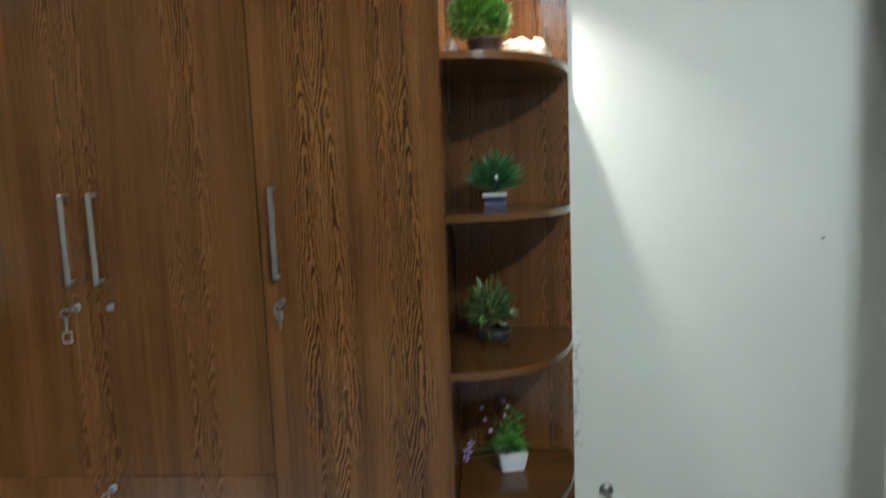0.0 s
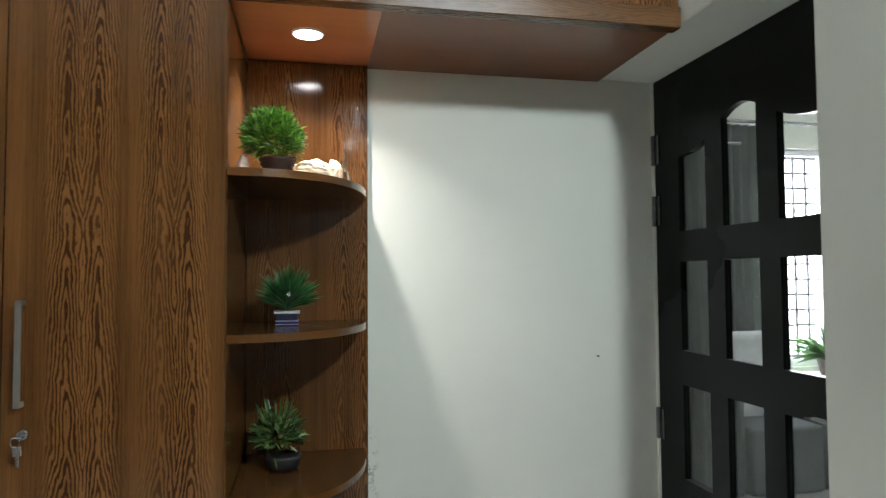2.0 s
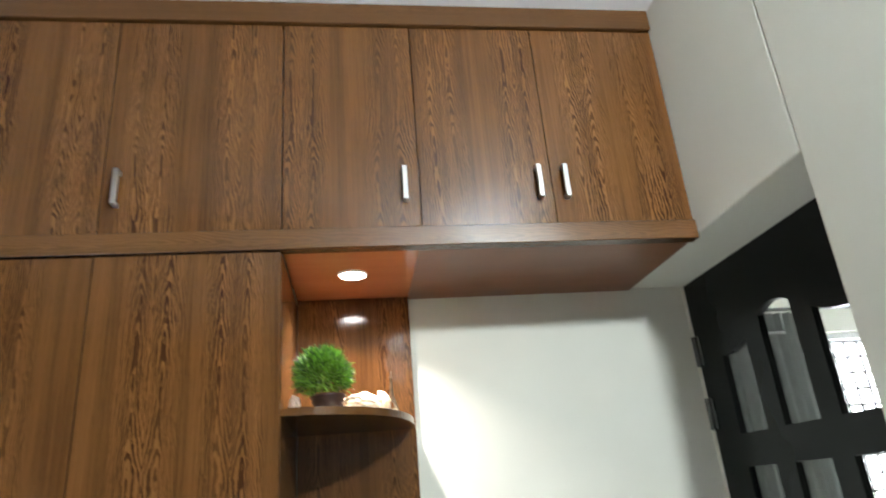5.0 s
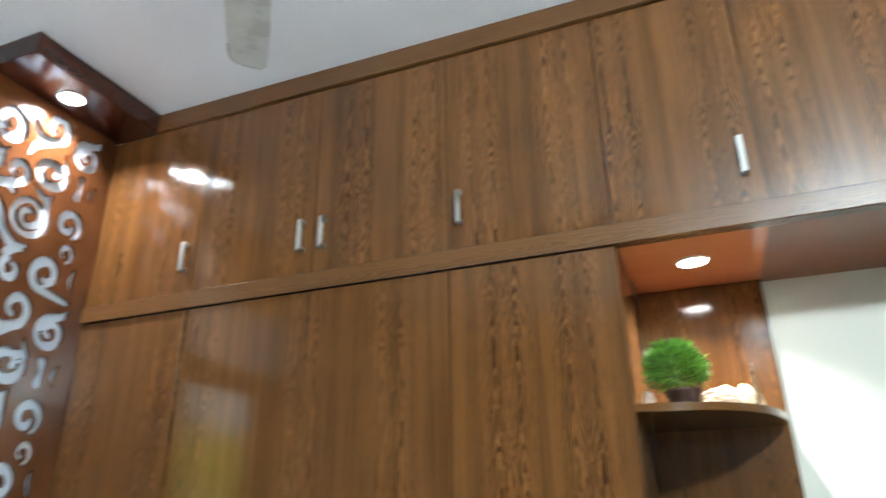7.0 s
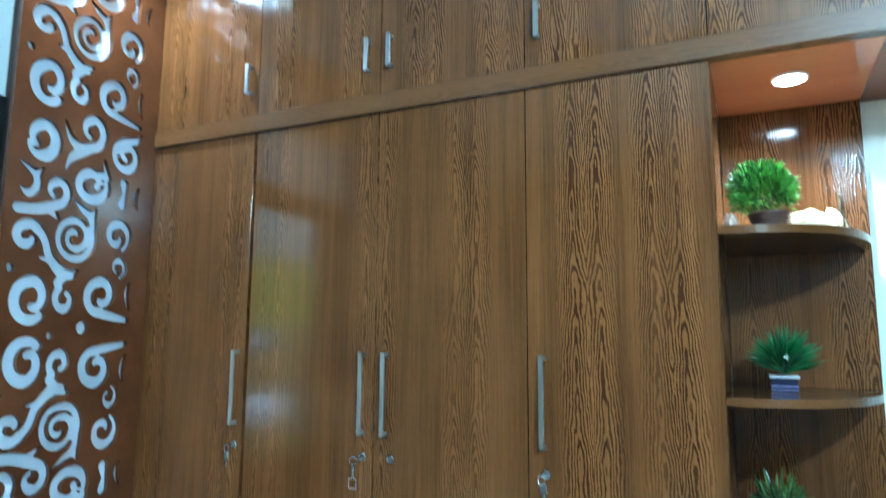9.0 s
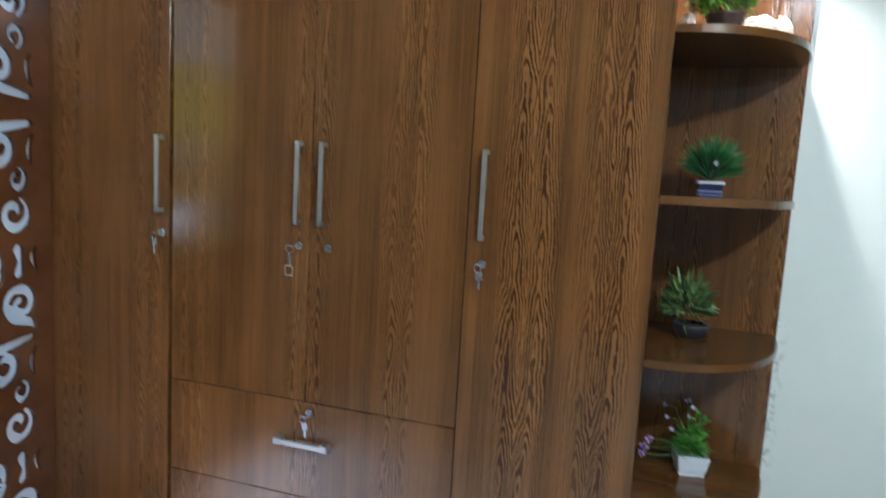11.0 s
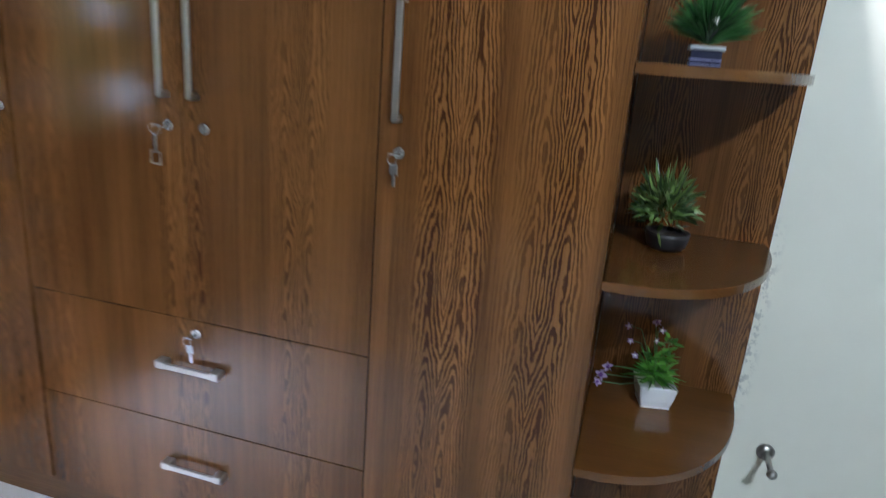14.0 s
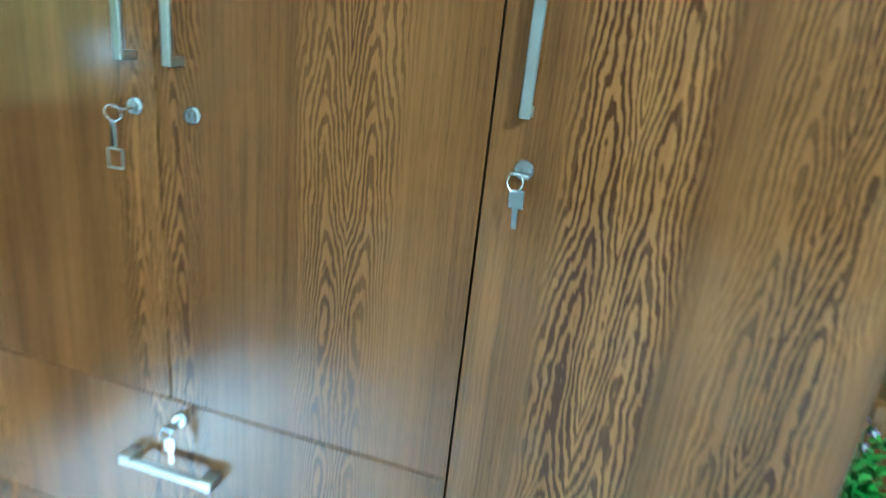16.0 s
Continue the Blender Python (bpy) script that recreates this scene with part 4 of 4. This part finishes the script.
pl = thing("potted_plant", "small artificial pansies in a white square pot", "plant", "plants on the corner shelves")
bm = bmesh.new()
px, py, hb, ht = 0.042, 2.05, 0.034, 0.047
loops = []
for h, zz in ((hb, S4 + 0.001), (hb + 0.006, S4 + 0.02), (ht, S4 + 0.062), (ht - 0.005, S4 + 0.062), (ht - 0.008, S4 + 0.05)):
    loops.append([bm.verts.new((px + a * h, py + b * h, zz)) for a, b in ((-1, -1), (1, -1), (1, 1), (-1, 1))])
for a, b in zip(loops, loops[1:]):
    for i in range(4):
        bm.faces.new((a[i], a[(i + 1) % 4], b[(i + 1) % 4], b[i]))
bm.faces.new(loops[0])
bm.faces.new(loops[-1])
bmesh.ops.rotate(bm, cent=(px, py, 0), matrix=Matrix.Rotation(radians(12), 3, "Z"), verts=bm.verts[:])
bmesh.ops.bevel(bm, geom=bm.edges[:], offset=0.0025, segments=2, affect="EDGES")
part("pot", bm, pot_white, pl, "glossy white tapered pot", smooth=False)
bm = tuft(px - 0.005, py, S4 + 0.066, 120, 0.055, 0.007, 0.5, 1.0, 0.1, 0.03)
for _ in range(60):
    blade(bm, (px + rng.uniform(-0.03, 0.03), py + rng.uniform(-0.03, 0.02), S4 + rng.uniform(0.07, 0.13)), sphere_way(0.0), 0.035, 0.0075, 0.5, 3)
for _ in range(30):
    blade(bm, (px + rng.uniform(0.0, 0.03), py + rng.uniform(-0.02, 0.02), S4 + rng.uniform(0.12, 0.19)), sphere_way(0.0), 0.026, 0.008, 0.4, 3)
part("foliage", bm, leaf_soft, pl)
BLOOMS = ((-0.08, 1.93, 0.59, 1.15), (-0.094, 1.935, 0.562, 1.35), (-0.1, 1.94, 0.538, 1.0), (-0.045, 1.97, 0.69, 0.8), (-0.036, 1.96, 0.655, 0.7), (-0.02, 1.955, 0.622, 0.75), (0.02, 1.99, 0.705, 0.95), (0.034, 1.98, 0.69, 0.8), (0.025, 1.97, 0.665, 0.7))
for x, y, z, k in BLOOMS:
    y += 0.05
    stalk = tube([(px, py, S4 + 0.06), ((px + x) / 2 - 0.012, (py + y) / 2, z - 0.01), (x, y + 0.004, z)], 0.0012, 5)
    part("stalk", stalk, stem_mat, pl)
    bm = bmesh.new()
    for i in range(5):
        a = i * math.tau / 5 + x * 40
        blade(bm, (x, y, z), (math.cos(a), -0.45, math.sin(a)), 0.014 * k, 0.0078 * k, 0.0, 3)
    bloom = part("flower", bm, petal, pl, "mauve pansy bloom")
    part("flower_eye", turned([(0.0045 * k, 0), (0.0035 * k, 0.002)], pose(x, y - 0.003, z, 90), 10), petal_dark if k > 0.9 else petal_white, bloom)


# ---- ornaments on the top shelf ----
def stone(cx, cy, cz, sx, sy, sz, seed, mat, name, label, category):
    bm = bmesh.new()
    bmesh.ops.create_icosphere(bm, subdivisions=4, radius=1.0)
    for v in bm.verts:
        n1 = noise.noise(v.co * 1.3 + Vector((seed, 0, 0))) * 0.35 + noise.noise(v.co * 4.0 + Vector((0, seed, 0))) * 0.12
        v.co *= 1 + n1
        v.co = Vector((cx + v.co.x * sx, cy + v.co.y * sy, max(cz, cz + sz * 0.7 + v.co.z * sz)))
    return tagged(part(name, bm, mat, None), label, category)


stone(0.088, 1.88, S1, 0.058, 0.036, 0.034, 3.1, rock_mat, "ornamental_stone", "pale peach rough stone on the top shelf", "stone")
stone(0.143, 1.93, S1, 0.022, 0.022, 0.038, 7.7, rock_mat, "ornamental_stone", "small rough amber stone on the top shelf", "stone")
stone(-0.098, 1.80, S1, 0.014, 0.02, 0.028, 1.2, shell_mat, "shell", "pale pinkish seashell on the top shelf", "shell")
stone(-0.088, 1.74, S1, 0.012, 0.016, 0.022, 4.4, shell_mat, "shell", "pale pinkish seashell on the top shelf", "shell")


def tower(cx, cy, z0, h):
    t = thing("tower_figurine", "small bronze lattice tower souvenir", "ornament")
    for sx in (-1, 1):
        for sy in (-1, 1):
            part("leg", tube([(cx + sx * 0.022, cy + sy * 0.022, z0), (cx + sx * 0.014, cy + sy * 0.014, z0 + h * 0.16), (cx + sx * 0.008, cy + sy * 0.008, z0 + h * 0.36)], [0.0075, 0.0062, 0.005], 6), bronze, t)
    part("platform", box(cx - 0.018, cx + 0.018, cy - 0.018, cy + 0.018, z0 + h * 0.17, z0 + h * 0.2, 0.001), bronze, t)
    part("platform", box(cx - 0.012, cx + 0.012, cy - 0.012, cy + 0.012, z0 + h * 0.36, z0 + h * 0.385, 0.001), bronze, t)
    part("spire", tube([(cx, cy, z0 + h * 0.385), (cx, cy, z0 + h * 0.6), (cx, cy, z0 + h * 0.86), (cx, cy, z0 + h)], [0.0105, 0.0055, 0.0028, 0.001], 4), bronze, t)
    part("gallery", box(cx - 0.0045, cx + 0.0045, cy - 0.0045, cy + 0.0045, z0 + h * 0.84, z0 + h * 0.87, 0.0008), bronze, t)


tower(0.18, 2.06, S1, 0.15)

# ---- door stop on the wall ----
t = thing("door_stop", "dull chrome door stop fixed low on the wall", "door stop")
PX, PZ = 0.372, 0.318
part("base", turned([(0.024, 0.0), (0.024, 0.004), (0.018, 0.009), (0.012, 0.014)], pose(PX, BACK + 0.012, PZ, 90), 24), steel, t, smooth=True)
part("stem", tube([(PX, BACK, PZ), (PX, BACK - 0.035, PZ - 0.001), (PX, BACK - 0.085, PZ - 0.002)], [0.011, 0.008, 0.0075], 12), steel, t, smooth=True)
bm = bmesh.new()
bmesh.ops.create_uvsphere(bm, u_segments=16, v_segments=10, radius=0.0135, matrix=Matrix.Translation((PX, BACK - 0.095, PZ - 0.002)))
part("knob", bm, steel, t, smooth=True)


t = thing("nail", "small dark nail in the cream wall", "nail")
part("shank", tube([(1.068, BACK + 0.013, 1.17), (1.068, BACK - 0.004, 1.171)], 0.0016, 8), gunmetal, t)
part("head", turned([(0.0034, 0.0), (0.0034, 0.0014)], pose(1.068, BACK - 0.004, 1.171, 90), 12), gunmetal, t)


# ---- keys ----
def key(x, z, swing=0.0, ring=False):
    """A key in a lock, and one that hangs from it on a wire ring."""
    t = thing("key", "steel key hanging from a wardrobe lock", "key", "keys")
    y = FRONT - 0.008
    part("bow", box(x - 0.011, x + 0.011, y - 0.026, y - 0.008, z - 0.0012, z + 0.0012, 0.0008), chrome, t)
    part("shank", box(x - 0.003, x + 0.003, y - 0.009, y + 0.004, z - 0.001, z + 0.001), chrome, t)
    loop = [(x - 0.002 + 0.009 * math.sin(a) + swing * 0.3, y - 0.024, z - 0.009 + 0.011 * math.cos(a)) for a in np.linspace(0, math.tau, 17)]
    part("ring", tube(loop, 0.0009, 6), chrome, t)
    if not ring:
        bm = box(x - 0.009, x + 0.009, y - 0.024, y - 0.0218, z - 0.04, z - 0.018, 0.0009)
        slab(bm, x - 0.0035, x + 0.0035, y - 0.0238, y - 0.022, z - 0.064, z - 0.039, 0.0006)
        bmesh.ops.rotate(bm, cent=(x, y, z - 0.018), matrix=Matrix.Rotation(radians(swing * 600), 3, "Y"), verts=bm.verts[:])
        part("hanging_key", bm, chrome, t)
    return t


key(X1 - 0.036, LOCK_Z, 0.006)
key(X3 + 0.047, LOCK_Z, -0.004)
key(-1.05, 0.605, -0.01)
t = thing("key_ring", "steel key ring with a square wire fob", "key ring")
kx, kz, ky = X2 - 0.034, LOCK_Z, FRONT - 0.012
part("key", box(kx - 0.011, kx + 0.011, ky - 0.022, ky - 0.004, kz - 0.0012, kz + 0.0012, 0.0008), chrome, t)
part("ring", tube([(kx - 0.013 + 0.014 * math.cos(a), ky - 0.018, kz - 0.008 + 0.011 * math.sin(a)) for a in np.linspace(0, math.tau, 21)], 0.0009, 6), chrome, t)
part("tag", box(kx - 0.018, kx - 0.01, ky - 0.02, ky - 0.017, kz - 0.055, kz - 0.02, 0.001), chrome, t, "bright steel tag")
bm = tube([(kx - 0.026, ky - 0.018, kz - 0.085), (kx - 0.002, ky - 0.018, kz - 0.085)], 0.0011, 6)
for p, q in (((-0.026, -0.085), (-0.026, -0.058)), ((-0.002, -0.085), (-0.002, -0.058)), ((-0.026, -0.058), (-0.002, -0.058))):
    tube([(kx + p[0], ky - 0.018, kz + p[1]), (kx + q[0], ky - 0.018, kz + q[1])], 0.0011, 6, bm)
part("fob", bm, steel, t, "square wire fob")

# ---- ceiling fan ----
FX, FY, FZ = -0.61, 0.68, 2.64
fan = thing("ceiling_fan", "cream ceiling fan at rest with three blades", "fan")
part("motor", turned([(0.03, 0.07), (0.09, 0.05), (0.115, 0.02), (0.115, -0.03), (0.08, -0.055), (0.03, -0.06)], pose(FX, FY, FZ), 36), fan_paint, fan, smooth=True)
part("down_rod", turned([(0.012, 0.06), (0.012, CEIL - FZ - 0.03)], pose(FX, FY, FZ), 14), fan_paint, fan)
part("canopy", turned([(0.02, -0.07), (0.05, -0.03), (0.055, -0.001)], pose(FX, FY, CEIL), 24), fan_paint, fan, smooth=True)
for i in range(3):
    ang = 127.0 + 120 * i
    m = pose(FX, FY, FZ + 0.004, 0, 0, ang)
    bm = bmesh.new()
    out = [(0.16, -0.045), (0.3, -0.056), (0.58, -0.054), (0.635, -0.05), (0.65, -0.035), (0.654, 0.0), (0.65, 0.035), (0.635, 0.05), (0.58, 0.056), (0.3, 0.06), (0.16, 0.05)]
    prism(out, -0.002, 0.002, bm)
    bmesh.ops.transform(bm, matrix=m @ pose(0, 0, 0, 9), verts=bm.verts[:])
    bl = part("blade", bm, fan_paint, fan, "cream enamelled fan blade")
    edge = tube([m @ pose(0, 0, 0, 9) @ Vector((a, b, 0)) for a, b in out[4:9]], 0.0025, 5)
    part("edge_strip", edge, rubber, bl, "dark edge of the blade")
    part("blade_arm", tube([m @ Vector((0.1, 0, -0.01)), m @ Vector((0.17, 0, 0.0)), m @ Vector((0.22, 0, 0.002))], [0.014, 0.012, 0.006], 8), fan_paint, fan)

# plants and pots on the far window's ledge
for x, y, k in ((3.9, 4.3, 1.0), (4.15, 4.35, 0.8)):
    p = thing("window_plant", "leafy green plant in a brown pot by a window", "plant", "plants by the window")
    part("pot", turned([(0.06 * k, 0), (0.09 * k, 0.12 * k), (0.08 * k, 0.12 * k)], pose(x, y, 0.70), 16), pot_brown, p)
    part("foliage", tuft(x, y, 0.70 + 0.13 * k, 60, 0.36 * k, 0.028, 0.5, 0.9, 0.1, 0.05), leaf_soft, p)

# ---- floor tiles ----
TILE = 0.6
tile_mesh = mesh_from("tile", box(0.0015, TILE - 0.0015, 0.0015, TILE - 0.0015, -0.0058, 0.0, 0.0008), tile_mat)
for i in range(12):
    for j in range(12):
        t = new("tile", tile_mesh)
        t.parent = bpy.data.objects["floor"]
        t.location = (LEFT + i * TILE, REAR + j * TILE, FLOOR)
